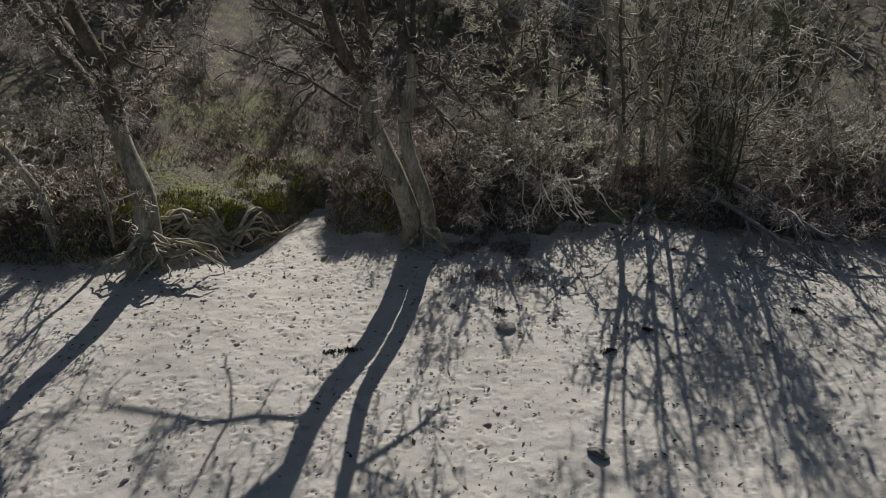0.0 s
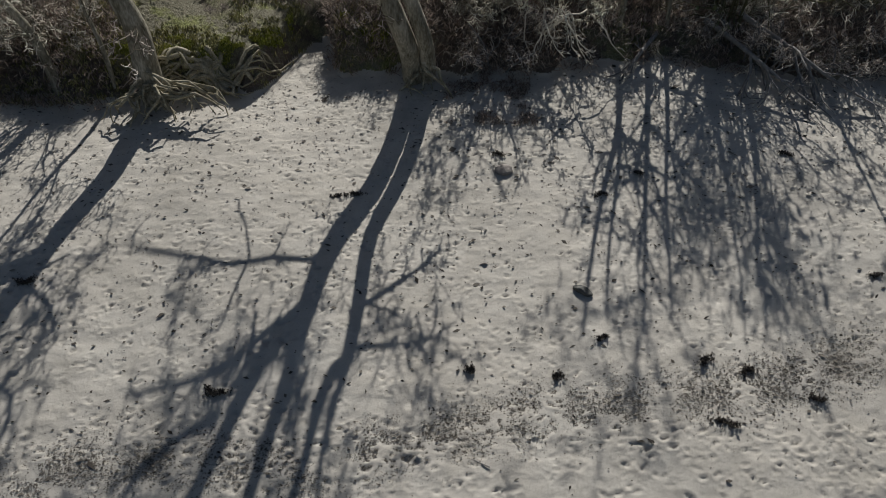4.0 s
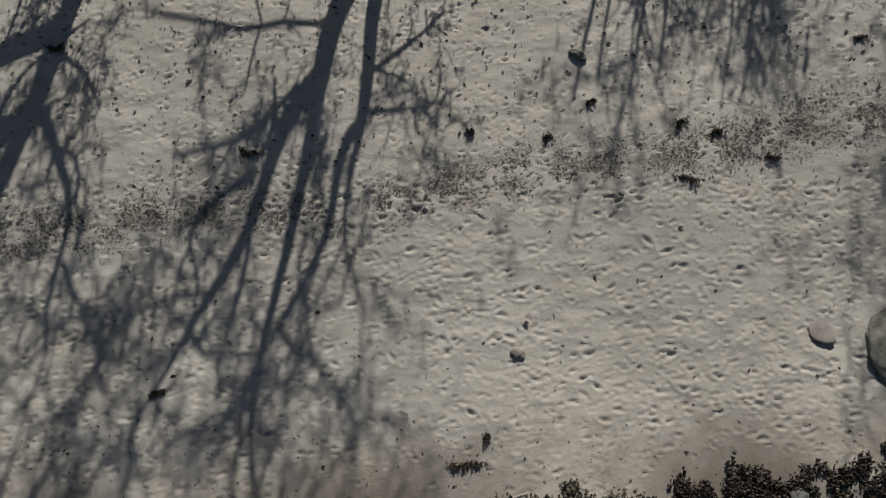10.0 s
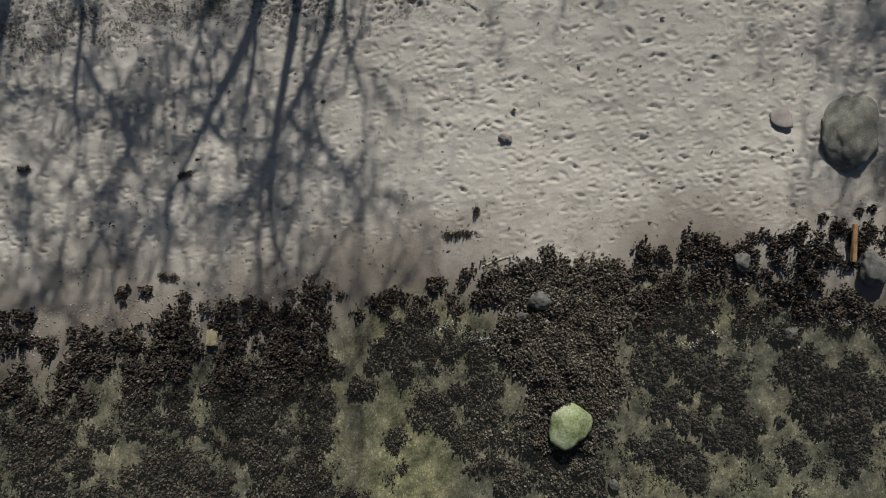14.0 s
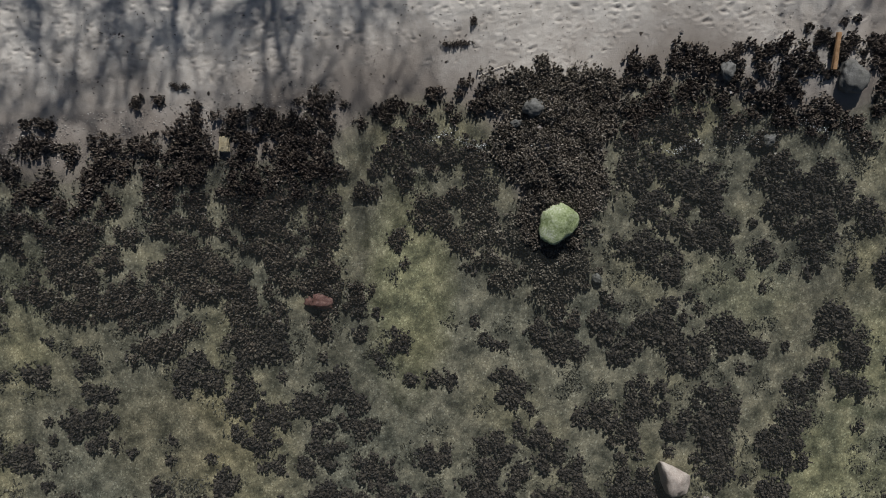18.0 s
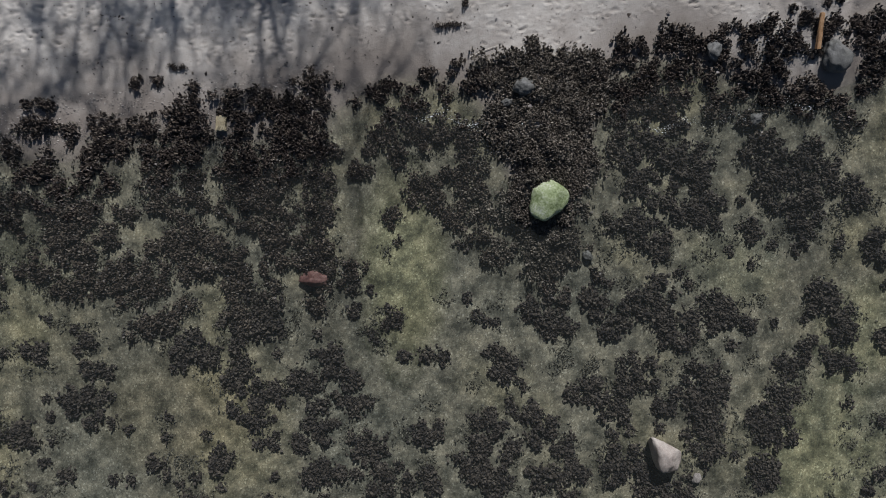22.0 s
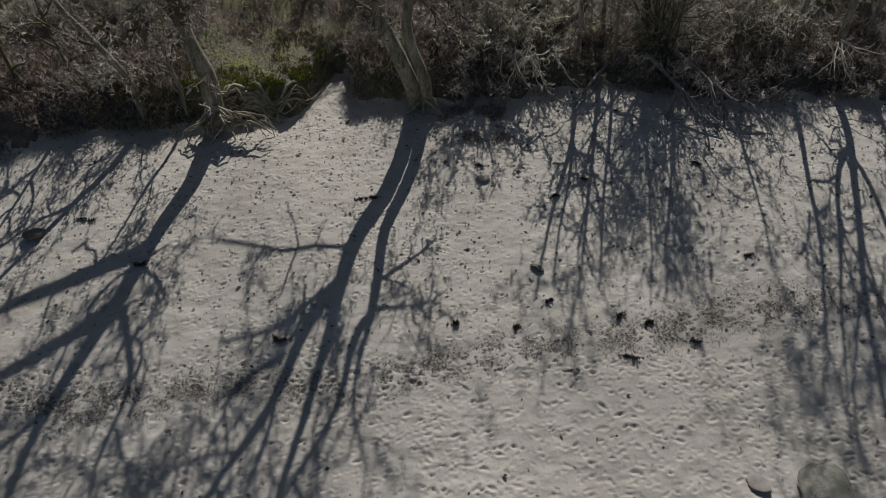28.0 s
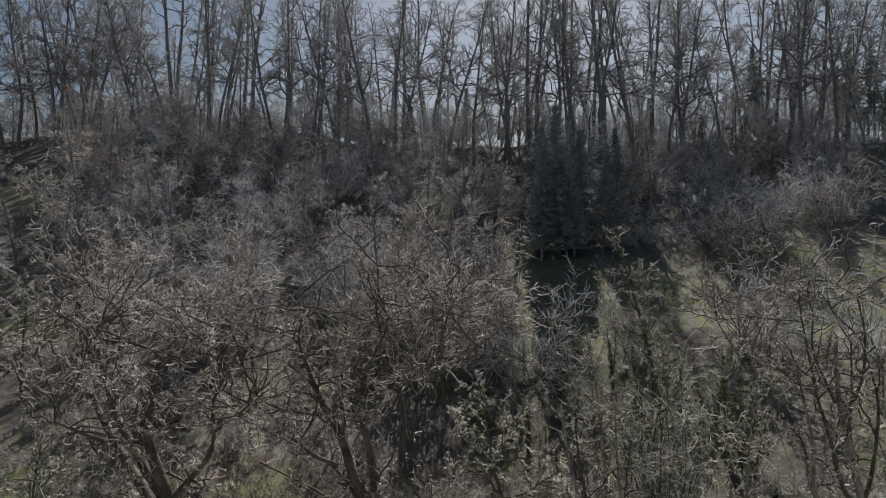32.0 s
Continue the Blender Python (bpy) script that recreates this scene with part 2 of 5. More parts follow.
RED_TWIG = plain("brown_twig_bark", [(0.2, (0.12, 0.088, 0.07)), (0.5, (0.47, 0.40, 0.345)), (0.8, (0.78, 0.70, 0.62))], 0.8, 0.85, 0.25, 0, 9, per_thing=0.2, per_twig=0.75)


# ---------------------------------------------------------------- ground
SHORE_Y = [-400, -60, -16, -9, -4, -2, 0, 3, 7, 10, 13, 16, 18]
SHORE_Z = [-6, -3.5, -1.2, -0.75, -0.3, -0.02, 0.3, 0.75, 1.95, 2.7, 3.4, 4.05, 4.4]
EDGE_X = [-60, -30, -18, -15.2, -12.5, -10.6, -8, -5.6, -4.9, -4.1, -3.6, -3.0, -1.6, 0.6, 2.2, 6, 9, 11.5, 14, 17, 30, 60]
EDGE_Y = [8, 11, 13.4, 14.6, 15.5, 15.5, 15.4, 15.65, 16.6, 18.7, 18.7, 16.9, 16.7, 16.6, 16.7, 17.5, 17.2, 16.5, 17.1, 16.6, 17, 16]


def height(x, y):
    x, y = np.asarray(x, float), np.asarray(y, float)
    sand = sum(np.interp(y + d, SHORE_Y, SHORE_Z) for d in (-1.5, -0.9, -0.3, 0.3, 0.9, 1.5)) / 6 - 0.014 * np.clip(x + 2, -14, 14) * np.clip((5 - y) / 5, 0, 1)
    sand += 0.10 * np.sin(x * 0.33 + 0.7) * np.sin(y * 0.41) + 0.05 * np.sin(x * 0.9 + y * 0.5)
    sand += 0.60 * np.exp(-((x - 2.9) / 1.4) ** 2 - ((y + 3.6) / 2.5) ** 2) + 0.15 * np.exp(-((x - 9.5) / 1.8) ** 2 - ((y + 0.6) / 1.0) ** 2)
    sand0 = sand
    edge = np.interp(x, EDGE_X, EDGE_Y)
    back = y - edge - 0.22 * np.sin(x * 2.3 + y) - 0.12 * np.sin(x * 5.1 + 1)
    b = np.clip(back / 1.0, 0, 1)
    bank = (0.95 - 0.30 * np.clip((x - 0.5) / 1.5, 0, 1) * np.clip((13 - x) / 2, 0, 1)) * b * b * (3 - 2 * b)
    hill = 0.30 * np.clip(back - 0.7, 0, 30) + 0.38 * np.clip(back - 30.7, 0, 48) - 0.03 * np.clip(back - 90, 0, 300)
    hill -= 0.24 * np.clip(back - 0.7, 0, 4) * np.exp(-((x + 6.4) / 2.6) ** 4)
    wobble = (0.5 * np.sin(x * 0.21 + y * 0.13) + 0.3 * np.sin(x * 0.5 - y * 0.37 + 1.0)) * np.clip(back / 6, 0, 1)
    return np.where(back > 0, sand0 + bank + hill + wobble, sand0)


def mesh_from(name, verts, faces, mats, smooth=True, index=None):
    me = bpy.data.meshes.new(name)
    me.from_pydata(verts if isinstance(verts, list) else verts.tolist(), [], faces if isinstance(faces, list) else faces.tolist())
    for m in mats if isinstance(mats, (list, tuple)) else [mats]:
        me.materials.append(m)
    if index is not None:
        me.polygons.foreach_set("material_index", index)
    if smooth:
        me.polygons.foreach_set("use_smooth", [True] * len(me.polygons))
    me.update()
    return me


def stretch(lo, hi, step, far):
    """Grid lines: even between lo and hi, wider and wider out to far."""
    inner = list(np.arange(lo, hi + step / 2, step))
    left, right, s = [lo], [inner[-1]], step
    while right[-1] < far:
        s *= 1.22
        left.append(left[-1] - s)
        right.append(right[-1] + s)
    return np.array(left[:0:-1] + inner + right[1:])


class Field:
    """Smooth random values over the plan, between 0 and 1."""

    def __init__(self, seed, cell, flat=1.0):
        self.g, self.c, self.f = np.random.default_rng(seed).uniform(0, 1, (96, 96)), cell, flat

    def __call__(self, x, y):
        u, v = np.asarray(x) / self.c + 48, np.asarray(y) / (self.c * self.f) + 48
        i, j = np.floor(u).astype(int) % 95, np.floor(v).astype(int) % 95
        a, b = u - np.floor(u), v - np.floor(v)
        a, b = a * a * (3 - 2 * a), b * b * (3 - 2 * b)
        g = self.g
        return (g[j, i] * (1 - a) + g[j, i + 1] * a) * (1 - b) + (g[j + 1, i] * (1 - a) + g[j + 1, i + 1] * a) * b


rng = np.random.default_rng(4)
GX, GY = stretch(-14.0, 14.5, 0.042, 900), stretch(-2.4, 18.4, 0.040, 900)
XX, YY = np.meshgrid(GX, GY)
ZZ = height(XX, YY)
# low hummocks of trodden sand, longer along the beach than across it
on_beach = np.clip((np.interp(XX, EDGE_X, EDGE_Y) - 0.3 - YY) / 0.6, 0, 1) * np.clip((ZZ - 0.22) / 0.2, 0, 1)
ZZ += on_beach * (0.032 * (Field(5, 0.55, 0.6)(XX, YY) - 0.5) + 0.018 * (Field(6, 0.24, 0.5)(XX, YY) - 0.5))


def footprints(count, x0, x1, y0, y1, size, depth, crowd=0.0):
    """Presses prints of bare and shod feet into the sand, most of them along the beach."""
    crowded = Field(7, 1.7)
    for _ in range(count):
        cx, cy = rng.uniform(x0, x1), rng.uniform(y0, y1)
        if cy > np.interp(cx, EDGE_X, EDGE_Y) - 0.5 or height(cx, cy) < 0.16 + abs(rng.normal(0, 0.16)) or rng.uniform(0, 1) < crowd * (1.6 * crowded(cx, cy) - 0.3):
            continue
        a, s, d = rng.normal(-0.05, 0.33), size * rng.uniform(0.6, 1.25), depth * rng.uniform(0.45, 1.3)
        i0, i1 = np.searchsorted(GX, [cx - 2.2 * s, cx + 2.2 * s])
        j0, j1 = np.searchsorted(GY, [cy - 2.2 * s, cy + 2.2 * s])
        u, v = XX[j0:j1, i0:i1] - cx, YY[j0:j1, i0:i1] - cy
        p, q = (u * math.cos(a) + v * math.sin(a)) / s, (-u * math.sin(a) + v * math.cos(a)) / (s * 0.40)
        q = q + rng.normal(0, 0.35) * p * p
        r2 = p * p + q * q
        ZZ[j0:j1, i0:i1] += d * (-np.exp(-(r2 * 0.95) ** 2) + 0.38 * np.exp(-((np.sqrt(r2) - 1.5) * 2.0) ** 2))


footprints(1400, -14, 14.5, -0.9, 6.2, 0.115, 0.030, 0.7)
footprints(6000, -14, 14.5, -0.9, 6.2, 0.078, 0.026, 0.5)
footprints(4200, -14, 14.5, 5.4, 17.5, 0.082, 0.036, 0.6)
footprints(2600, -14, 14.5, 5.4, 17.5, 0.056, 0.036, 0.4)
back = YY - np.interp(XX, EDGE_X, EDGE_Y)
ZZ += np.where(back > 0.3, rng.normal(0, 0.025, ZZ.shape), 0)
nx, ny = len(GX), len(GY)
ids = np.arange(nx * ny).reshape(ny, nx)
quads = np.stack([ids[:-1, :-1], ids[:-1, 1:], ids[1:, 1:], ids[1:, :-1]], -1).reshape(-1, 4)
kind = ((back - 0.22 * np.sin(XX * 2.3 + YY) - 0.12 * np.sin(XX * 5.1 + 1))[:-1, :-1] > 0.15).astype(int).reshape(-1)
px, py = XX[:-1, :-1].reshape(-1), YY[:-1, :-1].reshape(-1)
ledge = (px > -9.6) & (px < -4.6) & (back[:-1, :-1].reshape(-1) > 0.75 + 0.2 * np.sin(px * 5)) & (back[:-1, :-1].reshape(-1) < 3.4 + np.sin(px * 2.1)) | (px > -3.2) & (px < -1.2) & (py < 18.4 + 0.4 * np.sin(px * 4))
meadow = (px > 5) & (px < 48) & (py > 33.5 + 1.5 * np.sin(px * 0.4)) & (py < 50 + 2 * np.sin(px * 0.3))
kind[(kind == 1) & (ledge | meadow)] = 2
ground = new("ground", mesh_from("ground", np.stack([XX, YY, ZZ], -1).reshape(-1, 3), quads, [SAND, FLOOR, MOSS], True, kind))
tagged(ground, "trodden pale sand beach below a wooded bank", "ground", kind="structure")

wv = [(-900, -900, 0), (900, -900, 0), (900, 2.5, 0), (-900, 2.5, 0)]
water = new("water", mesh_from("water", wv, [(0, 1, 2, 3)], WATER, False))
water.visible_shadow = False
tagged(water, "slightly murky shallow sea water over weed", "water", kind="structure")


# ---------------------------------------------------------------- wood: limbs and twigs as tapered tubes
class Tubes:
    """Collects tapered bent tubes and turns them into one mesh."""

    def __init__(self):
        self.by = {}

    def add(self, pts, r0, r1, sides):
        pts = np.asarray(pts, float)
        self.by.setdefault((len(pts), sides), []).append((pts, r0, r1))

    def mesh(self, name, mat):
        V, Q, base = [], [], 0
        for (n, k), items in self.by.items():
            P = np.stack([i[0] for i in items])
            r0, r1 = np.array([i[1] for i in items]), np.array([i[2] for i in items])
            T = np.gradient(P, axis=1)
            T /= np.linalg.norm(T, axis=2, keepdims=True) + 1e-9
            ref = np.where(np.abs(T[:, :1, 2:]) > 0.9, np.array([1.0, 0, 0]), np.array([0, 0, 1.0]))
            A = np.cross(T, np.broadcast_to(ref, T.shape))
            A /= np.linalg.norm(A, axis=2, keepdims=True) + 1e-9
            B = np.cross(T, A)
            w = np.linspace(0, 1, n)
            R = r0[:, None] * (1 - w) + r1[:, None] * w
            ang = np.arange(k) * 2 * math.pi / k
            ring = P[:, :, None] + R[:, :, None, None] * (np.cos(ang)[:, None] * A[:, :, None] + np.sin(ang)[:, None] * B[:, :, None])
            m = len(items)
            V.append(ring.reshape(-1, 3))
            idx = base + np.arange(m * n * k).reshape(m, n, k)
            nxt = np.roll(idx, -1, axis=2)
            Q.append(np.stack([idx[:, :-1], nxt[:, :-1], nxt[:, 1:], idx[:, 1:]], -1).reshape(-1, 4))
            base += m * n * k
        return mesh_from(name, np.concatenate(V), np.concatenate(Q), mat)


def bend(rnd, p, d, length, n, wander, lift=0.0):
    """A wandering line of n points from p along d."""
    pts, d = [np.array(p, float)], np.array(d, float) / np.linalg.norm(d)
    for _ in range(n - 1):
        d = d + rnd.normal(0, wander, 3) + (0, 0, lift)
        d /= np.linalg.norm(d)
        pts.append(pts[-1] + d * length / (n - 1))
    return np.array(pts)


def along(pts, w):
    s = w * (len(pts) - 1)
    i = min(int(s), len(pts) - 2)
    return pts[i] + (pts[i + 1] - pts[i]) * (s - i), pts[i + 1] - pts[i]


def sprout(rnd, wood, twigs, pts, r0, r1, level, spec, thin=0.010, stout=0.02):
    """Side branches along a line, and twigs on these, down to the last level."""
    length = np.linalg.norm(np.diff(pts, axis=0), axis=1).sum()
    count, share, spread, wander, lift, first = spec[level]
    for _ in range(rnd.poisson(count)):
        w = rnd.uniform(first, 1.0)
        p, d = along(pts, w)
        d = d / np.linalg.norm(d)
        side = rnd.normal(0, 1, 3)
        side -= d * (side @ d)
        side /= np.linalg.norm(side)
        dd = d * math.cos(spread) + side * math.sin(spread)
        ln = length * share * rnd.uniform(0.55, 1.25) * (1.15 - 0.5 * w)
        rr = max(thin, min((r0 * (1 - w) + r1 * w) * 0.75, ln * stout + thin * 1.1))
        last = level == len(spec) - 1
        n = 4 if last else 5 if level == len(spec) - 2 else 7
        q = bend(rnd, p, dd, ln, n, wander, lift)
        (twigs if level >= 1 else wood).add(q, rr, rr * 0.6, 3 if level >= 1 else 4)
        if not last:
            sprout(rnd, wood, twigs, q, rr, rr * 0.4, level + 1, spec, thin, stout)


def part(name, mesh, parent, label=""):
    ob = new(name, mesh)
    ob.parent = parent
    if label:
        ob["label"] = label
    return ob


def tree_thing(name, wood, twigs, at, label, category, group="", bark=None, twig=None, bole=(), arms=()):
    ob = new(name)
    ob.empty_display_size = 0.3
    ob.location = at
    for stem in bole:
        part("trunk", stem.mesh("trunk", BARK), ob)
    for arm in arms:
        part("limb", arm.mesh("limb", bark), ob, "dark crooked limb")
    if wood.by and bole:
        tagged(part("branchwork", wood.mesh("branchwork", bark), ob), "dark crooked smaller branches", kind="stuff")
    elif wood.by:
        part("trunk", wood.mesh("trunk", bark or BARK), ob)
    if twigs.by:
        part("crown", twigs.mesh("crown", twig or TWIG), ob, "bare leafless twigs")
    return tagged(ob, label, category, group)


# ---------------------------------------------------------------- the two leaning trees at the edge of the beach
def lit_from(x, y, plane):
    """The point over the line y = plane whose shadow falls on the sand at x, y."""
    k = plane - y
    return np.array((x + SUN_SIDE * k, plane, float(height(x, y)) + k * math.tan(radians(SUN_HEIGHT)) * math.hypot(1, SUN_SIDE)))


def smooth_line(pts, n):
    pts = np.asarray(pts, float)
    s = np.concatenate([[0], np.cumsum(np.linalg.norm(np.diff(pts, axis=0), axis=1))])
    t = np.linspace(0, s[-1], n)
    q = np.stack([np.interp(t, s, pts[:, a]) for a in range(3)], 1)
    for _ in range(2):
        q[1:-1] = (q[:-2] + 2 * q[1:-1] + q[2:]) / 4
    return q


SPRAY = [(6, 0.34, 0.75, 0.42, 0.02, 0.08), (4, 0.5, 0.9, 0.5, 0.0, 0.12), (1.6, 0.5, 0.9, 0.5, 0.0, 0.08)]
FINE = [(6, 0.46, 0.85, 0.42, 0.0, 0.1), (4, 0.5, 0.95, 0.5, 0.0, 0.1), (2, 0.5, 0.95, 0.55, 0.0, 0.1)]


def big_tree(name, at, stems, limbs, seed, label, low=28, high=44, group=""):
    """A tree from its stems and from limbs that leave the stems; each limb swings towards the sun or away from it."""
    rnd = np.random.default_rng(seed)
    wood, twigs, bole, arms = Tubes(), Tubes(), [], []
    at = np.array(at)
    way = np.array(sun_way)
    lines = []
    for pts, r0, r1 in stems:
        stem = Tubes()
        stem.add(smooth_line(pts, 14) - at, r0, r1, 14)
        bole.append(stem)
        lines.append(smooth_line(pts, 14) - at)
    for pts, r0, r1, *swing in limbs:
        q = smooth_line(pts, 12) - at
        w = np.linspace(0, 1, 12)[:, None]
        q = q + way * (swing[0] if swing else rnd.normal(0.3, 1.3)) * w
        limb = Tubes()
        limb.add(q, r0, r1, 8)
        arms.append(limb)
        sprout(rnd, wood, twigs, q, min(r0, 0.09), max(r1, 0.03), 0, SPRAY, 0.009, 0.030)
        lines.append(q)
        # the limb's end runs on upwards
        if q[-1, 2] + at[2] > 11.5:
            e = bend(rnd, q[-1], (rnd.normal(0, 0.5), rnd.normal(0, 0.4), 1), min(rnd.uniform(2.0, 4.0), max(0.6, 20.3 - q[-1, 2] - at[2])), 8, 0.2, 0.02)
            wood.add(e, r1, 0.010, 5)
            sprout(rnd, wood, twigs, e, r1, 0.011, 0, FINE, 0.0105)
            lines.append(e)
    # crooked boughs to all sides: short low ones round the stems, long ones through the crown
    made = 0
    for _ in range(2000):
        p, d = along(lines[rnd.integers(len(lines))], rnd.uniform(0.0, 1.0))
        z, a = p[2] + at[2], rnd.uniform(0, 6.283)
        if made < low and 5.8 < z < 12.0:
            e = bend(rnd, p, (math.cos(a), 0.8 * math.sin(a), rnd.uniform(-0.25, 0.5)), rnd.uniform(1.2, 2.3), 8, 0.34, 0.0)
        elif made >= low and z > 11.5:
            e = bend(rnd, p, (1.3 * math.cos(a), 0.6 * math.sin(a), rnd.uniform(-0.1, 1.0)), min(rnd.uniform(2.2, 4.8), 0.9 + 1.3 * max(0.2, 20.2 - z)), 9, 0.30, 0.0)
        else:
            continue
        thick = 0.014 if made < low else 0.034
        wood.add(e, thick, 0.008, 5)
        sprout(rnd, wood, twigs, e, thick, 0.006, 0, FINE, 0.0115, 0.024)
        made += 1
        if made == low + high:
            break
    return tree_thing(name, wood, twigs, at, label, "tree", group, LIMB, RED_TWIG, bole, arms)


def shade_of(plane):
    return lambda *xy: [lit_from(x, y, plane) for x, y in xy]


shade = shade_of(15.5)
ONE = np.array((-8.1, 15.55, 3.95))
one_stems = [([ONE, (-8.12, 15.5, 5.0)] + shade((-8.45, 12.6), (-9.0, 11.1), (-9.28, 9.8)), 0.40, 0.22)]
one_limbs = [
    (shade((-9.28, 9.9), (-9.49, 8.5), (-10.0, 7.0), (-10.55, 5.8), (-10.94, 4.7), (-11.04, 3.1), (-10.98, 1.3)), 0.275, 0.068),
    (shade((-9.28, 9.8), (-10.53, 9.2), (-11.5, 8.75), (-13.3, 8.0), (-15.0, 6.6)), 0.213, 0.068, 4.5),
    (shade((-9.92, 7.6), (-11.24, 6.7), (-12.66, 5.7), (-14.0, 3.9)), 0.175, 0.068, 3.0),
    (shade((-9.47, 7.75), (-9.19, 7.0), (-8.86, 6.4), (-8.56, 5.6), (-8.79, 4.5), (-9.1, 3.3), (-8.85, 2.4)), 0.112, 0.043),
    (shade((-8.74, 4.3), (-8.0, 3.0), (-7.55, 2.2)), 0.056, 0.034),
    (shade((-10.94, 4.7), (-11.9, 3.6), (-12.4, 2.2), (-12.9, 0.8)), 0.088, 0.034),
    (shade((-9.3, 9.2), (-8.6, 8.8), (-8.2, 8.0)), 0.050, 0.025),
]
tree_one = big_tree("leaning_tree", ONE, one_stems, one_limbs, 11, "grey leafless tree with exposed roots at the sand's edge", 50, 54)

shade = shade_of(15.7)
TWO = np.array((-0.6, 16.5, 4.1))
two_stems = [
    ([TWO + (-0.22, 0, 0), (-0.85, 16.1, 5.2)] + shade((-1.5, 12.84), (-1.93, 11.7), (-2.62, 10.4), (-2.85, 9.3), (-2.94, 8.6)), 0.31, 0.22),
    ([TWO + (0.22, 0, 0), (-0.35, 16.0, 5.2)] + shade((-0.91, 12.84), (-1.5, 11.4), (-1.8, 10.6), (-1.79, 8.9), (-1.95, 7.5)), 0.24, 0.14),
]
two_left = [
    (shade((-2.94, 8.63), (-3.56, 8.0), (-4.07, 6.8), (-4.37, 5.3), (-4.94, 4.24), (-5.63, 3.2), (-5.91, 2.4), (-6.4, 1.4)), 0.200, 0.058),
    (shade((-2.93, 8.45), (-3.14, 7.16), (-3.48, 5.1), (-3.83, 3.8), (-4.05, 2.95), (-4.1, 2.2), (-4.3, 1.2), (-4.0, -0.3)), 0.160, 0.051),
    (shade((-3.49, 8.35), (-4.22, 7.5), (-4.87, 7.1), (-5.55, 7.0), (-6.4, 6.8)), 0.070, 0.029),
    (shade((-4.46, 6.35), (-5.34, 5.8), (-6.0, 5.0), (-5.8, 4.7), (-5.64, 3.9)), 0.080, 0.037),
    (shade((-5.29, 3.7), (-6.48, 3.5), (-7.64, 2.8), (-7.7, 1.7)), 0.048, 0.021),
    (shade((-2.79, 9.9), (-3.52, 9.98), (-4.69, 9.73), (-6.2, 10.05), (-6.86, 10.2)), 0.052, 0.028, 2.5),
    (shade((-4.5, 5.0), (-4.6, 3.9), (-4.9, 2.8), (-5.0, 1.9)), 0.060, 0.029),
]
two_right = [
    (shade((-1.95, 7.5), (-2.45, 7.06), (-2.56, 6.5), (-2.47, 5.6), (-2.76, 4.7), (-3.2, 3.9), (-3.77, 2.9), (-4.3, 1.8)), 0.130, 0.043),
    (shade((-1.95, 7.3), (-2.17, 6.5), (-2.33, 5.3), (-2.2, 4.1), (-1.8, 3.4)), 0.075, 0.029),
    (shade((-1.96, 7.7), (-0.91, 7.78), (-0.05, 8.05)), 0.048, 0.019),
    (shade((-1.69, 8.8), (-0.94, 9.4), (0.0, 10.35)), 0.055, 0.026),
    (shade((-1.61, 8.8), (-0.66, 8.4)), 0.035, 0.021),
    (shade((-3.25, 3.96), (-3.1, 3.2), (-2.97, 2.4)), 0.050, 0.029),
    (shade((-3.77, 2.95), (-3.25, 2.4), (-2.59, 2.0), (-2.16, 1.4)), 0.060, 0.029),
]
tree_two = big_tree("twin_stemmed_tree", TWO, two_stems, two_left + two_right, 12, "twin-stemmed grey leafless tree leaning over the sand", 42, 42)


def edge_tree(base, plane, stems, limbs, seed, label, low, high):
    """A slighter tree on the bank, given as the big ones are."""
    shade = shade_of(plane)
    foot = np.array((base, plane, float(height(base, plane)) - 0.15))
    return big_tree("bank_tree", foot, [([foot] + shade(*pts), r0, r1) for pts, r0, r1 in stems], [(shade(*pts), r0, r1, 0.0) for pts, r0, r1 in limbs], seed, label, low, high, "slim trees on the bank")


edge_tree(5.45, 18.2, [([(4.99, 14.51), (4.47, 13.26), (4.06, 12.03), (3.4, 9.73), (3.0, 8.0)], 0.10, 0.035)],
          [([(4.99, 14.51), (4.55, 12.52), (3.89, 10.17), (3.6, 8.4)], 0.06, 0.03), ([(4.99, 14.3), (5.25, 13.2), (5.45, 12.5)], 0.035, 0.02)], 301, "slim grey tree with forked stem on the bank", 6, 0)
edge_tree(7.0, 18.4, [([(6.26, 14.42), (5.7, 12.25), (5.31, 9.96), (5.0, 8.4)], 0.07, 0.03)], [([(6.2, 14.2), (6.0, 12.0), (5.9, 10.2)], 0.04, 0.02)], 302, "slim grey tree leaning out over the bank", 6, 0)
edge_tree(13.8, 18.2, [([(13.0, 13.5), (12.73, 12.71), (12.5, 11.06), (12.23, 9.53), (11.55, 7.77), (11.2, 6.0)], 0.11, 0.04)],
          [([(12.7, 12.5), (13.4, 12.4), (14.0, 12.9)], 0.05, 0.03), ([(12.5, 11.0), (13.0, 11.3), (13.4, 12.2)], 0.04, 0.02), ([(12.3, 11.1), (11.9, 10.0), (11.2, 9.2)], 0.05, 0.02)], 303, "grey crooked tree on the bank beside brush", 10, 6)
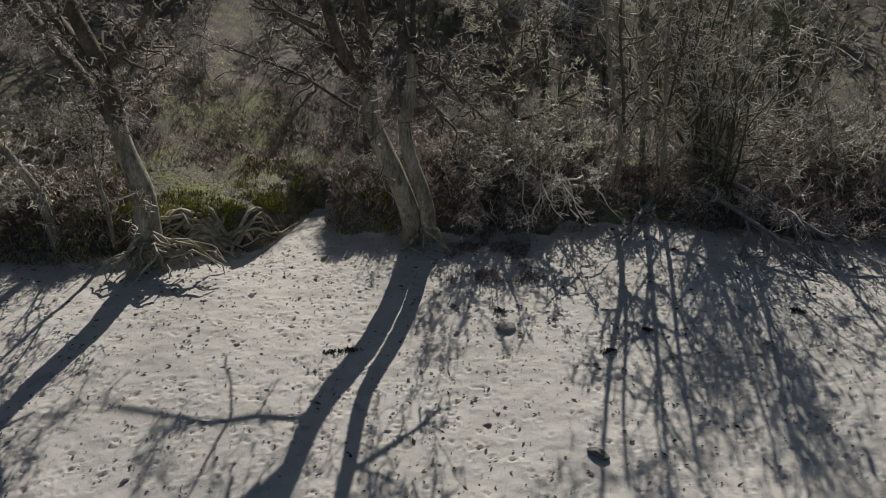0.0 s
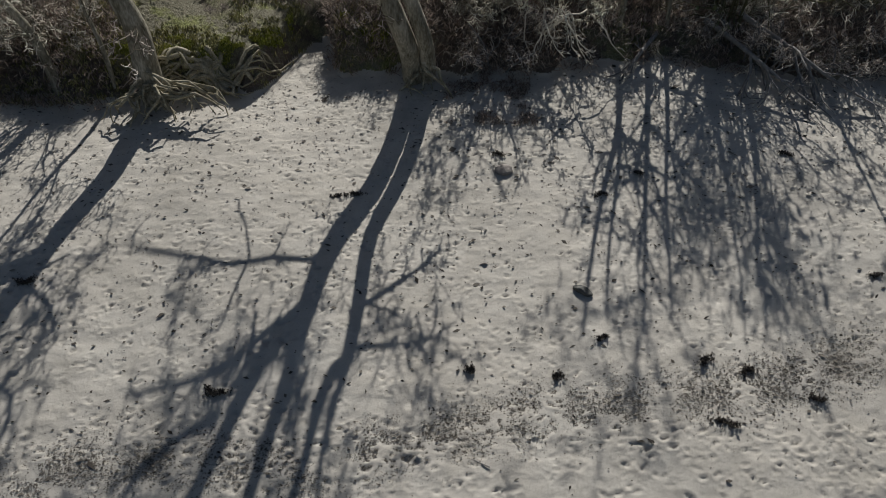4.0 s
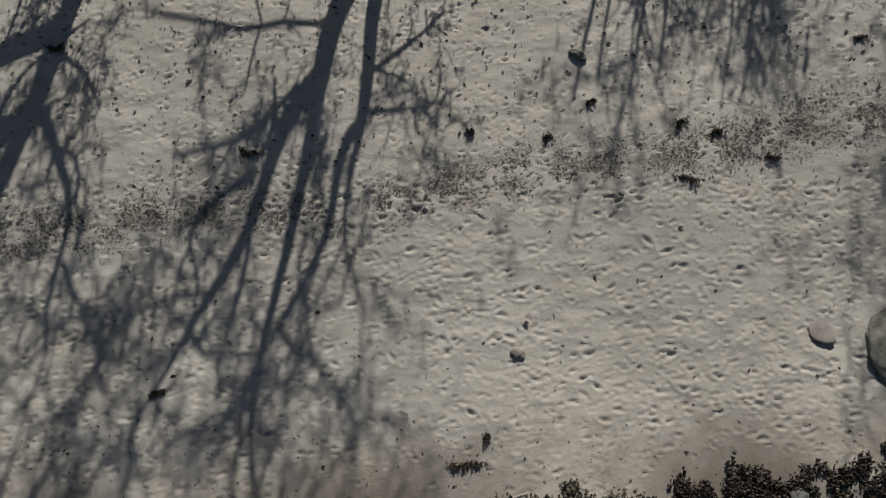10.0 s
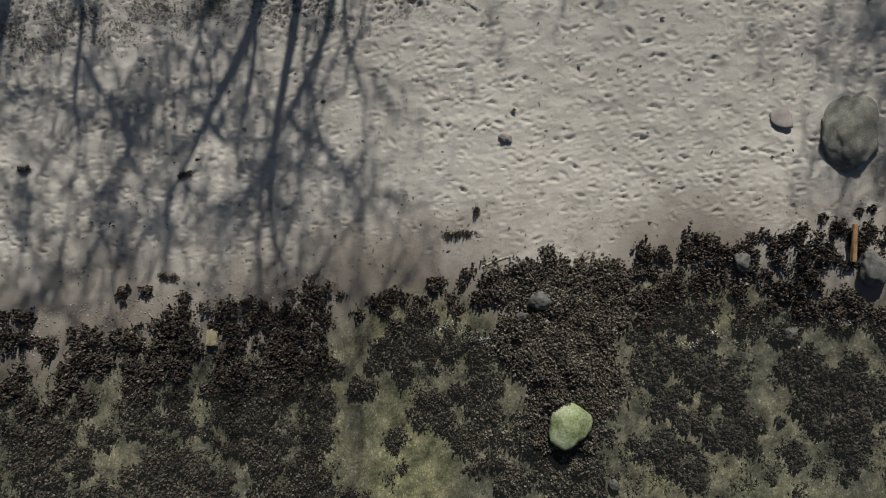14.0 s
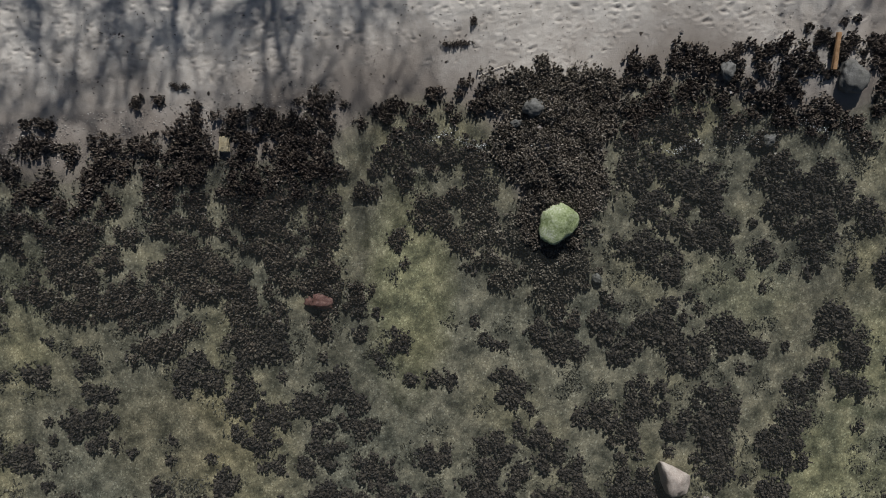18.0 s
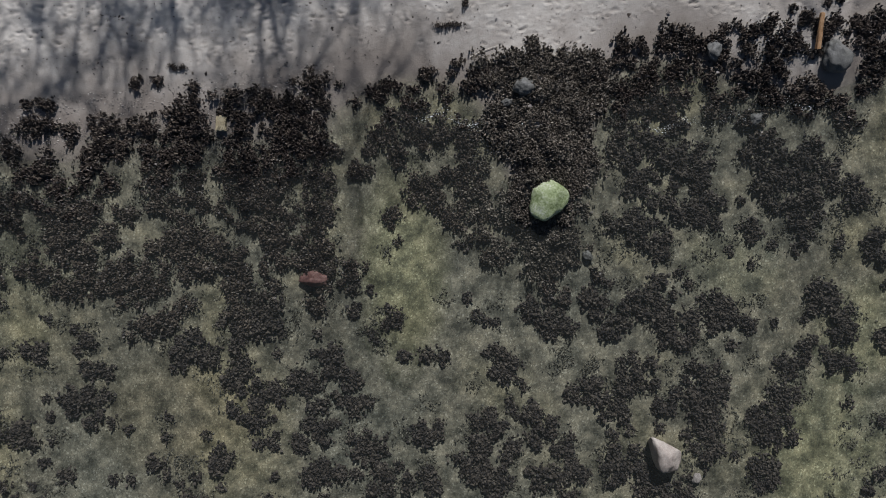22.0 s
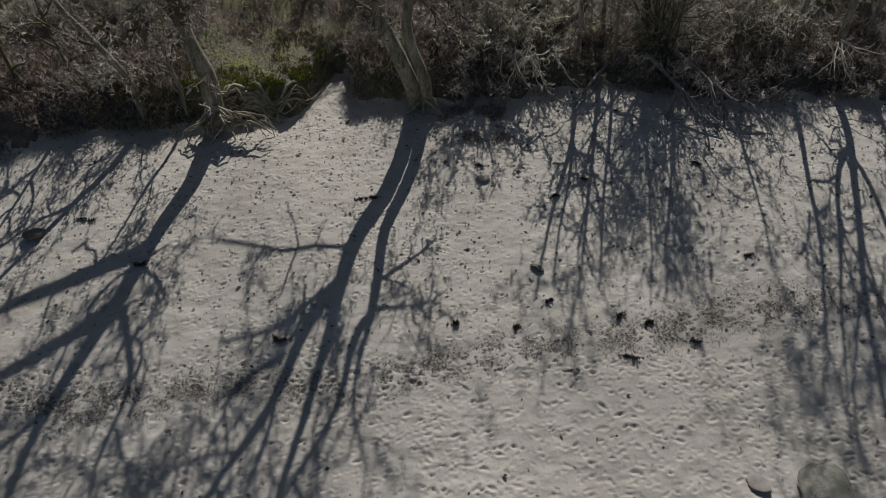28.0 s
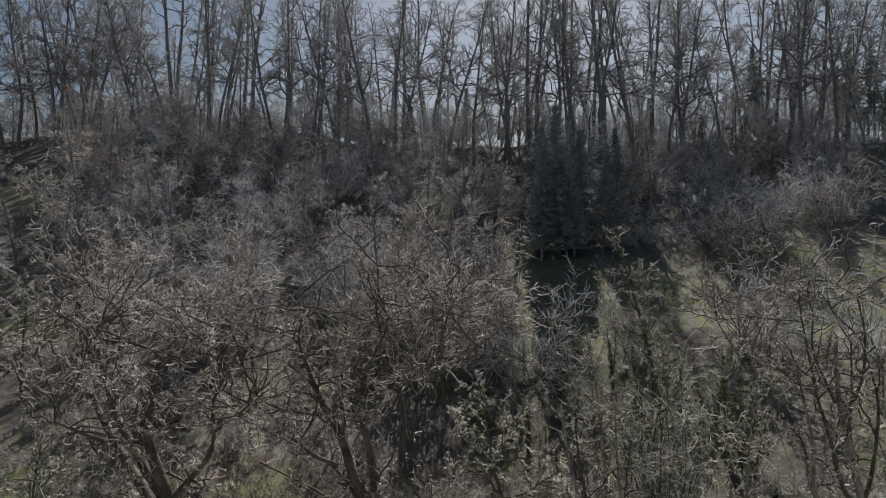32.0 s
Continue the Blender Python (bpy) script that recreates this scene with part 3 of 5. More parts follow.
edge_tree(15.5, 18.2, [([(14.9, 14.3), (14.35, 12.89), (14.01, 11.49), (13.69, 10.18), (12.94, 8.35), (12.5, 6.0), (12.2, 4.0)], 0.16, 0.06)],
          [([(14.8, 14.1), (14.04, 13.41), (13.51, 11.97), (12.65, 9.13), (12.07, 7.77), (11.6, 5.8)], 0.10, 0.04), ([(14.6, 13.6), (14.75, 12.2), (14.6, 10.4), (14.4, 8.0), (13.6, 5.6)], 0.09, 0.03),
           ([(14.3, 12.7), (13.9, 11.0), (13.5, 9.6), (13.3, 7.4), (12.8, 4.4)], 0.07, 0.03), ([(12.8, 8.0), (12.0, 6.2), (11.4, 4.6), (11.2, 2.6)], 0.06, 0.03), ([(13.2, 9.0), (13.6, 6.6), (13.2, 3.6), (12.6, 1.8)], 0.07, 0.03)], 304, "many-limbed grey tree at the edge of the bank", 14, 16)
edge_tree(-11.0, 15.9, [([(-11.49, 13.11), (-11.94, 12.61), (-12.66, 11.03), (-13.42, 9.79), (-14.3, 7.6)], 0.15, 0.05)], [([(-12.3, 11.8), (-13.3, 11.2), (-14.4, 10.0)], 0.06, 0.03)], 305, "grey leafless tree leaning from mossy bank", 10, 8)
edge_tree(-9.35, 15.9, [([(-9.67, 13.63), (-10.01, 12.59), (-10.3, 10.69), (-10.7, 9.0)], 0.07, 0.03)], [([(-9.9, 12.9), (-9.75, 11.8), (-9.8, 10.9)], 0.03, 0.02)], 306, "thin grey sapling beside a leaning tree", 4, 0)


# ---------------------------------------------------------------- shrubs, woodland trees, spruces
MOSSY = plain("mossy_bark", [(0.3, (0.05, 0.045, 0.025)), (0.5, (0.11, 0.105, 0.06)), (0.7, (0.20, 0.19, 0.11))], 1.6, 0.95, 0.15, 0.6, 7, 0.03)
# lifted to grey: haze of the far slope is put into the bark colour
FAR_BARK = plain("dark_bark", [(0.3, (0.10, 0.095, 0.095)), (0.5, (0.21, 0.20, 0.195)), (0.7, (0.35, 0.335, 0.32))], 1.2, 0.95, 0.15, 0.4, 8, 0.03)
PALE = plain("pale_dead_wood", [(0.3, (0.40, 0.355, 0.29)), (0.5, (0.60, 0.55, 0.46)), (0.7, (0.75, 0.70, 0.61))], 2.0, 0.85, 0.2, 0.3, 8, 0.01)
IVY = plain("ivy_leaf", [(0.3, (0.06, 0.075, 0.035)), (0.5, (0.13, 0.155, 0.075)), (0.7, (0.26, 0.28, 0.16))], 1.5, 0.75, 0.25, 0, 9)
NEEDLE = plain("spruce_needle", [(0.3, (0.13, 0.155, 0.155)), (0.5, (0.25, 0.285, 0.275)), (0.7, (0.38, 0.41, 0.39))], 1.2, 0.8, 0.3, 0, 9)


def leaf_cards(rnd, centres, size, name, mat):
    """Many small bent leaves, two triangles each, about the points given."""
    c = np.asarray(centres, float)
    n = len(c)
    a = rnd.normal(0, 1, (n, 3))
    a /= np.linalg.norm(a, axis=1, keepdims=True)
    b = np.cross(a, rnd.normal(0, 1, (n, 3)))
    b /= np.linalg.norm(b, axis=1, keepdims=True)
    s = size * rnd.uniform(0.6, 1.4, (n, 1))
    up = np.cross(a, b) * s * 0.25
    v = np.stack([c - a * s, c + b * s * 0.55 + up, c + a * s, c - b * s * 0.55 + up], 1).reshape(-1, 3)
    i = np.arange(n)[:, None] * 4
    f = np.concatenate([i + (0, 1, 2), i + (0, 2, 3)])
    return mesh_from(name, v, f, mat, False)


def sized(ob, tall):
    TALL[ob.name] = tall
    return ob


def make_shrub(seed, tall, twig, mat_bark, coarse=False, stems=7, flare=0.9, thin=0.015, droop=0.0):
    rnd = np.random.default_rng(seed)
    wood, twigs = Tubes(), Tubes()
    spec = [(7, 0.52, 0.8, 0.42, 0.02, 0.15), (5, 0.52, 0.9, 0.52, 0.0, 0.12), (2.4, 0.5, 0.95, 0.55, 0.0, 0.1)]
    if coarse:
        spec = [(9, 0.5, 0.75, 0.25, 0.02, 0.15), (9, 0.5, 0.8, 0.3, 0.0, 0.1)]
    for _ in range(stems):
        a, out = rnd.uniform(0, 6.28), rnd.uniform(0.25, 1.0) * flare
        q = bend(rnd, (rnd.normal(0, 0.25), rnd.normal(0, 0.25), -0.2), (math.cos(a) * out, math.sin(a) * out, 1), tall * rnd.uniform(0.6, 1.0), 7, 0.16, droop)
        wood.add(q, 0.035, 0.012, 5)
        sprout(rnd, wood, twigs, q, 0.03, 0.012, 0, spec, thin)
    return sized(tree_thing("shrub", wood, twigs, (0, 0, -50), "dense leafless brown shrub on the wooded bank", "shrub", "shrubs on the bank", mat_bark, twig), tall)


def make_tree(seed, tall, wide, twig, bark, limbs=9, first=0.3, rich=(6, 6, 4), ivy=0, lean=0.0, slender=1.0, thin=0.016):
    rnd = np.random.default_rng(seed)
    wood, twigs = Tubes(), Tubes()
    r = (tall * 0.016 + 0.03) * slender
    trunk = bend(rnd, (0, 0, -0.4), (lean, -lean * 0.5, 1), tall, 12, 0.05, 0.01)
    wood.add(trunk, r, r * 0.18, 8)
    spec = [(rich[0], 0.45, 0.75, 0.32, 0.02, 0.2), (rich[1], 0.46, 0.85, 0.46, 0.01, 0.15), (rich[2], 0.5, 0.95, 0.55, 0.0, 0.1)][:3 if rich[2] else 2]
    for i in range(limbs):
        w = first + (0.97 - first) * (i + rnd.uniform(0, 1)) / limbs
        p, d = along(trunk, w)
        a = i * 2.4 + rnd.normal(0, 0.4)
        ln = wide * (1.1 - 0.75 * (w - first) / (1 - first)) * rnd.uniform(0.7, 1.15)
        q = bend(rnd, p, (math.cos(a), math.sin(a), rnd.uniform(0.2, 1.0)), ln, 9, 0.22, 0.04)
        rr = r * (1 - w) * 0.6 + 0.015
        wood.add(q, rr, rr * 0.25, 5)
        sprout(rnd, wood, twigs, q, rr, rr * 0.3, 0, spec, thin)
    sprout(rnd, wood, twigs, trunk[7:], r * 0.4, r * 0.15, 0, spec, thin)
    ob = tree_thing("bare_tree", wood, twigs, (0, 0, -50), "leafless woodland tree with fine branches on the slope", "tree", "woodland trees", bark, twig)
    if ivy:
        k = rnd.integers(1, 8, ivy)
        pts = trunk[k] + (trunk[k + 1] - trunk[k]) * rnd.uniform(0, 1, (ivy, 1)) + rnd.normal(0, r * 1.6, (ivy, 3))
        part("ivy", leaf_cards(rnd, pts, 0.12, "ivy", IVY), ob, "dark green ivy leaves")
        ob["label"] = "leafless tree with an ivy-clad trunk on the slope"
    return sized(ob, tall)


def make_spruce(seed, tall):
    rnd = np.random.default_rng(seed)
    wood = Tubes()
    trunk = bend(rnd, (0, 0, -0.4), (0, 0, 1), tall, 10, 0.015)
    wood.add(trunk, tall * 0.014 + 0.03, 0.02, 7)
    pts = []
    for i in range(150):
        w = rnd.uniform(0.12, 1.0)
        p, _ = along(trunk, w)
        a, ln = rnd.uniform(0, 6.28), (1.03 - w) * tall * 0.24 * rnd.uniform(0.6, 1.1)
        q = bend(rnd, p, (math.cos(a), math.sin(a), -0.15), ln, 5, 0.06, 0.03)
        wood.add(q, 0.03, 0.008, 3)
        n = int(14 + ln * 16)
        s = rnd.uniform(0.1, 1, n)
        base = np.stack([np.interp(s, np.linspace(0, 1, 5), q[:, k]) for k in range(3)], 1)
        pts.append(base + rnd.normal(0, 1, (n, 3)) * (0.16, 0.16, 0.10))
    ob = new("spruce")
    part("trunk", wood.mesh("trunk", FAR_BARK), ob)
    part("needles", leaf_cards(rnd, np.concatenate(pts), 0.2, "needles", NEEDLE), ob, "dark green needle sprays")
    ob.location = (0, 0, -50)
    return tagged(ob, "dark green spruce among bare trees on the slope", "tree", "spruces on the slope")




def put(ob, x, y, turn=0.0, scale=1.0, lift=0.0, tip=0.0, side=0.0):
    c = copy_thing(ob, pose(x, y, float(height(x, y)) + lift, tip, side, turn) @ Matrix.Scale(scale, 4))
    return c


TALL = {}


def settle(master, spots, seed, lo=0.8, hi=1.2, tip=0.0, over=None, top=99.0):
    """Sets copies of the masters at the spots; the first copy of each is the master itself. over: how far they may
    rise above a line climbing inland with the sun, which caps heights to keep shade off the sand."""
    rnd = random.Random(seed)
    used = set()
    for x, y in spots:
        ob = rnd.choice(master)
        turn, sc, tp = rnd.uniform(0, 360), rnd.uniform(lo, hi), rnd.uniform(-tip, tip)
        if over is not None:
            room = 4.6 + 0.86 * (y - 15.9) + over + (1.2 if x < -9 or x > 12 else 0.0) - float(height(x, y))
            sc = max(0.34, min(sc, min(room, top - float(height(x, y)) + rnd.uniform(-0.8, 0.6)) / TALL[ob.name]))
        m = pose(x, y, float(height(x, y)) - 0.05, tp, rnd.uniform(-tip, tip), turn) @ Matrix.Scale(sc, 4)
        if ob.name in used:
            copy_thing(ob, m)
        else:
            used.add(ob.name)
            ob.matrix_basis = m
    for ob in master:
        if ob.name not in used:
            for o in (*ob.children_recursive, ob):
                bpy.data.objects.remove(o)


def spots(seed, count, x0, x1, y0, y1, gap, keep=lambda x, y: True, fan=0.0):
    rnd, out = random.Random(seed), []
    for _ in range(count * 30):
        y = rnd.uniform(y0, y1)
        x = rnd.uniform(x0, x1) * (1 + fan * (y - y0))
        if keep(x, y) and all((x - a) ** 2 + (y - b) ** 2 > gap * gap for a, b in out):
            out.append((x, y))
            if len(out) == count:
                break
    return out


def off_path(x, y):
    e = np.interp(x, EDGE_X, EDGE_Y)
    return y > e + 0.5 and not (-5.0 < x < -3.0 and y < 23)


shrubs = [make_shrub(21, 3.2, RED_TWIG, FAR_BARK), make_shrub(22, 3.8, TWIG, BARK), make_shrub(23, 2.6, RED_TWIG, BARK), make_shrub(24, 4.2, TWIG, MOSSY)]
# low scrub right behind the edge, higher scrub up the slope
settle(shrubs, spots(31, 38, -17, 18, 15.5, 20.5, 1.0, lambda x, y: off_path(x, y) and not (-10.3 < x < -4.4 and y < 21.0) and not (0.8 < x < 7.0 and y < 18.4)) + spots(36, 18, -38, -20, 26, 46, 2.4) + spots(34, 20, -30, -17, 17, 32, 1.8) + spots(35, 26, -17, -9.5, 17.5, 30, 1.3) + spots(32, 40, -19, 22, 20.5, 31, 1.7, lambda x, y: off_path(x, y) and not (-10.3 < x < -4.0 and y < 23.5)), 33, 0.6, 1.05, 8, -0.3)
thicket = [make_shrub(37, 3.0, RED_TWIG, FAR_BARK, False, 9, 1.1), make_shrub(38, 3.6, TWIG, MOSSY, False, 9, 1.0), make_shrub(39, 2.6, TWIG, BARK, False, 10, 1.2)]
settle(thicket, spots(131, 34, -3.0, 18, 17.4, 22.0, 0.95, lambda x, y: off_path(x, y) and not (5.9 < x < 7.6)) + spots(132, 16, -3.0, 5.0, 18.4, 22.5, 0.9, off_path) + spots(133, 18, -18, -9.6, 15.6, 20.5, 1.0, off_path), 134, 0.8, 1.2, 10, -0.5)
crowns = [make_tree(41, 11, 4.8, TWIG, MOSSY, 12, 0.2, (8, 5, 3)), make_tree(42, 12, 4.5, RED_TWIG, BARK, 12, 0.22, (8, 5, 3)), make_tree(43, 9.5, 4.2, TWIG, BARK, 11, 0.2, (8, 5, 3), 0, 0.15)]
settle(crowns, spots(46, 10, -32, -20, 20, 34, 2.6) + spots(44, 26, -21, 4.0, 20.5, 34, 2.1, lambda x, y: off_path(x, y) and not (-9 < x < -3.4 and y < 24)), 45, 0.85, 1.15, 5, -0.8)
slim = [make_tree(51, 8.5, 2.8, MOSS_TWIG, MOSSY, 14, 0.12, (7, 5, 3), 900, slender=0.8), make_tree(52, 9.5, 2.5, RED_TWIG, FAR_BARK, 14, 0.2, (7, 5, 3), 300, slender=0.7), make_tree(53, 8, 2.6, MOSS_TWIG, BARK, 15, 0.15, (7, 5, 3), slender=0.7)]
settle(slim, spots(54, 54, 4.0, 26, 21.5, 34, 1.5, off_path), 55, 0.85, 1.1, 5, -0.8, 14.0)
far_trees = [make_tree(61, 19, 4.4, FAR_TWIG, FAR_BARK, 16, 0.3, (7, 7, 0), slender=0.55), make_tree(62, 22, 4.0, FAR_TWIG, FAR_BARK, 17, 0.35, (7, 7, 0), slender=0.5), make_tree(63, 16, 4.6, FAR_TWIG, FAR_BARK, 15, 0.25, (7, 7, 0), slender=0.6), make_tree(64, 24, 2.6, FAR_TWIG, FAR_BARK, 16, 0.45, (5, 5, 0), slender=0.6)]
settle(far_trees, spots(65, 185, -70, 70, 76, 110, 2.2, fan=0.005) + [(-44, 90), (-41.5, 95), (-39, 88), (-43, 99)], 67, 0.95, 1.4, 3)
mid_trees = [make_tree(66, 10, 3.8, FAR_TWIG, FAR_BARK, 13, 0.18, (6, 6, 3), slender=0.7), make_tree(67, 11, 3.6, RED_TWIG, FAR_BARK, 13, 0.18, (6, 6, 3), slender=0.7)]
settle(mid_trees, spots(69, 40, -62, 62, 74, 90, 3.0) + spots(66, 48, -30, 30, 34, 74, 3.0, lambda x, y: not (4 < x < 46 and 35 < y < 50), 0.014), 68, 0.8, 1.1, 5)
spruces = [make_spruce(71, 15), make_spruce(72, 19)]
settle(spruces, [(10, 52), (12.5, 55), (8.4, 51), (14.5, 54), (11.2, 51), (9.2, 54), (16.5, 57), (38, 78), (34, 82), (-5, 86), (3, 92), (30, 92), (46, 93), (59, 95), (62, 98), (66, 94), (-16, 94)], 73, 0.55, 0.85)
for x, y, big in ((46.5, 94, 1.0), (61, 95, 1.1), (66, 98, 1.15), (70, 95, 1.0)):
    put(spruces[1], x, y, x * 7, big)
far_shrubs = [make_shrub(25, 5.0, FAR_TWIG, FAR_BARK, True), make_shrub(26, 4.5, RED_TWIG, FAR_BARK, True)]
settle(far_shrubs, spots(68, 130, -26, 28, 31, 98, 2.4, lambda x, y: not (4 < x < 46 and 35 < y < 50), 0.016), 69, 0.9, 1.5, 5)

# the scrub along the ridge
rnd = np.random.default_rng(75)
scrub = Tubes()
for x, y in spots(70, 210, -72, 72, 82, 103, 1.6, fan=0.004):
    foot, tall = (x, y, float(height(x, y)) - 0.2), rnd.uniform(4.5, 8.5)
    for _ in range(5):
        q = bend(rnd, foot, (rnd.normal(0, 0.35), rnd.normal(0, 0.35), 1), tall * rnd.uniform(0.6, 1.0), 6, 0.14)
        scrub.add(q, 0.05, 0.02, 4)
        sprout(rnd, scrub, scrub, q, 0.04, 0.02, 0, [(6, 0.5, 0.7, 0.25, 0.02, 0.15), (5, 0.5, 0.8, 0.3, 0.0, 0.1)], 0.022)
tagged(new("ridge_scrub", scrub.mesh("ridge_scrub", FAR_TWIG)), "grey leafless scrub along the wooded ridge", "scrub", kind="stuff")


# ---------------------------------------------------------------- weed on the bed and along the water


def make_weed(name, stops, rough, spec, tufty=0.0):
    m, nt, b, place = start(name, rough, spec)
    geo = nt.nodes.new("ShaderNodeNewGeometry")
    f = calc(nt, "MULTIPLY_ADD", geo.outputs["Random Per Island"], 0.6 - 0.25 * tufty, calc(nt, "MULTIPLY", noise_tex(nt, 0.9, 4, 0.6, place), 0.5 - 0.2 * tufty))
    if tufty:
        f = calc(nt, "MULTIPLY_ADD", noise_tex(nt, 7.0, 3, 0.6, place), 0.5 * tufty, f)
    nt.links.new(ramp(nt, f, stops), b.inputs["Base Color"])
    return m


WEED = make_weed("brown_seaweed", [(0.25, (0.014, 0.011, 0.010)), (0.48, (0.034, 0.026, 0.021)), (0.62, (0.065, 0.050, 0.039)), (0.82, (0.16, 0.132, 0.10))], 0.5, 0.4, 1.0)
WEED_SUNK = make_weed("sunken_seaweed", [(0.25, (0.010, 0.009, 0.009)), (0.48, (0.024, 0.020, 0.018)), (0.62, (0.044, 0.036, 0.029)), (0.82, (0.095, 0.080, 0.063))], 0.7, 0.2, 1.0)
WEED_DRY = make_weed("drying_seaweed", [(0.25, (0.026, 0.022, 0.016)), (0.48, (0.070, 0.060, 0.046)), (0.62, (0.12, 0.102, 0.08)), (0.80, (0.28, 0.245, 0.195))], 0.55, 0.4, 1.0)
TIDE = make_weed("dried_weed_grit", [(0.2, (0.035, 0.030, 0.024)), (0.5, (0.085, 0.073, 0.06)), (0.85, (0.20, 0.178, 0.15))], 0.85, 0.2)
FLAKE = make_weed("dark_scraps", [(0.2, (0.022, 0.018, 0.015)), (0.5, (0.06, 0.05, 0.042)), (0.85, (0.17, 0.15, 0.125))], 0.8, 0.2)


F_BIG, F_MID, F_SMALL = Field(81, 2.1), Field(82, 0.62), Field(83, 0.26)


def shore_line(x):
    return -2.25 + 0.13 * (x + 8) + 0.45 * np.exp(-((x - 2.7) / 0.8) ** 2)


def fronds(name, rnd, centres, per, reach, width, mat, rise=0.10):
    """Tufts of short bent ribbons that spread from each centre."""
    n = len(centres) * per
    c = np.repeat(centres, per, axis=0) + rnd.normal(0, 1, (n, 3)) * (reach * 0.55, reach * 0.55, 0.01)
    a = rnd.uniform(0, 6.283, n)
    d = np.stack([np.cos(a), np.sin(a), rnd.uniform(0.0, 0.9, n)], 1)
    side = np.stack([-np.sin(a), np.cos(a), rnd.normal(0, 0.6, n)], 1) * (width * rnd.uniform(0.5, 1.3, n))[:, None]
    ln = reach * rnd.uniform(0.5, 1.2, n)[:, None]
    mid = c + d * ln * 0.5 + np.stack([np.zeros(n), np.zeros(n), rnd.uniform(0, rise, n)], 1)
    tip = c + d * ln * (1, 1, 0.4)
    v = np.stack([c - side, c + side, mid - side * 0.8, mid + side * 0.8, tip], 1).reshape(-1, 3)
    i = np.arange(n)[:, None] * 5
    f = np.concatenate([i + (0, 1, 3), i + (0, 3, 2), i + (2, 3, 4)])
    return mesh_from(name, v, f, mat, False)


rnd = np.random.default_rng(90)
# beds of weed: place and radius in metres
WEST_BEDS = [(-10.44, -2.36, 0.51), (-10.05, -2.07, 0.2), (-9.56, -2.65, 0.29), (-8.6, -2.5, 0.31), (-8.18, -2.94, 0.31), (-8.78, -3.23, 0.56), (-9.02, -3.75, 0.32), (-7.57, -2.5, 0.28), (-7.08, -3.01, 0.59), (-6.36, -2.22, 0.48), (-6.24, -2.72, 0.41),
             (-6.94, -3.45, 0.44), (-11.11, -3.3, 0.26), (-10.54, -4.04, 0.59), (-10.12, -3.45, 0.29), (-11.05, -4.63, 0.52), (-9.79, -4.34, 0.59), (-9.98, -5.08, 0.62), (-9.05, -4.71, 0.41), (-9.55, -5.53, 0.52), (-8.59, -4.04, 0.27), (-8.7, -5.38, 0.37),
             (-8.09, -4.79, 0.28), (-7.4, -3.9, 0.4), (-6.37, -4.04, 0.37), (-7.13, -4.56, 0.4), (-5.86, -4.64, 0.27), (-6.41, -5.38, 0.49), (-7.16, -5.53, 0.37), (-10.6, -6.2, 0.42)]
MID_BEDS = [(-6.26, -3.19, 0.44), (-4.94, -2.09, 0.58), (-4.29, -2.59, 0.8), (-4.84, -3.46, 0.81), (-3.33, -2.59, 0.66), (-3.05, -3.17, 0.49), (-3.09, -1.39, 0.32), (-3.61, -1.94, 0.29), (-2.91, -1.96, 0.23), (-2.46, -3.1, 0.25), (-6.19, -1.64, 0.19),
            (-7.75, -1.41, 0.19), (-7.15, -1.39, 0.15), (-4.86, -4.05, 0.62), (-3.95, -3.76, 0.59), (-2.92, -4.05, 0.45), (-4.28, -4.64, 0.67), (-3.08, -4.8, 0.49), (-4.15, -5.46, 0.57), (-3.1, -5.54, 0.45), (-5.52, -5.69, 0.42), (-1.14, -4.79, 0.24),
            (-1.88, -3.75, 0.28), (-1.12, -2.57, 0.52), (-0.15, -2.56, 0.56), (-0.98, -3.23, 0.28), (-0.44, -1.84, 0.28), (-1.48, -1.62, 0.29), (-0.14, -1.27, 0.23), (-1.72, -3.09, 0.21), (-0.31, -4.19, 0.45), (0.14, -4.11, 0.36)]
WEST_DEEP_BEDS = [(-9.8, -5.9, 0.45), (-9.29, -6.58, 0.57), (-9.93, -6.81, 0.29), (-8.52, -6.28, 0.63), (-7.48, -6.59, 0.52), (-7.87, -6.92, 0.48), (-6.43, -5.91, 0.75), (-7.83, -7.8, 0.39), (-7.22, -7.65, 0.32), (-9.23, -8.03, 0.23), (-6.69, -7.27, 0.27),
                  (-10.65, -8.34, 0.3), (-9.28, -8.91, 0.17), (-8.82, -9.03, 0.21), (-6.65, -8.49, 0.38), (-6.05, -8.57, 0.37), (-6.41, -7.99, 0.23), (-9.56, -9.96, 0.58), (-11.01, -10.65, 0.43), (-5.88, -11.43, 0.4), (-7.59, -11.52, 0.22), (-9.98, -11.9, 0.19)]
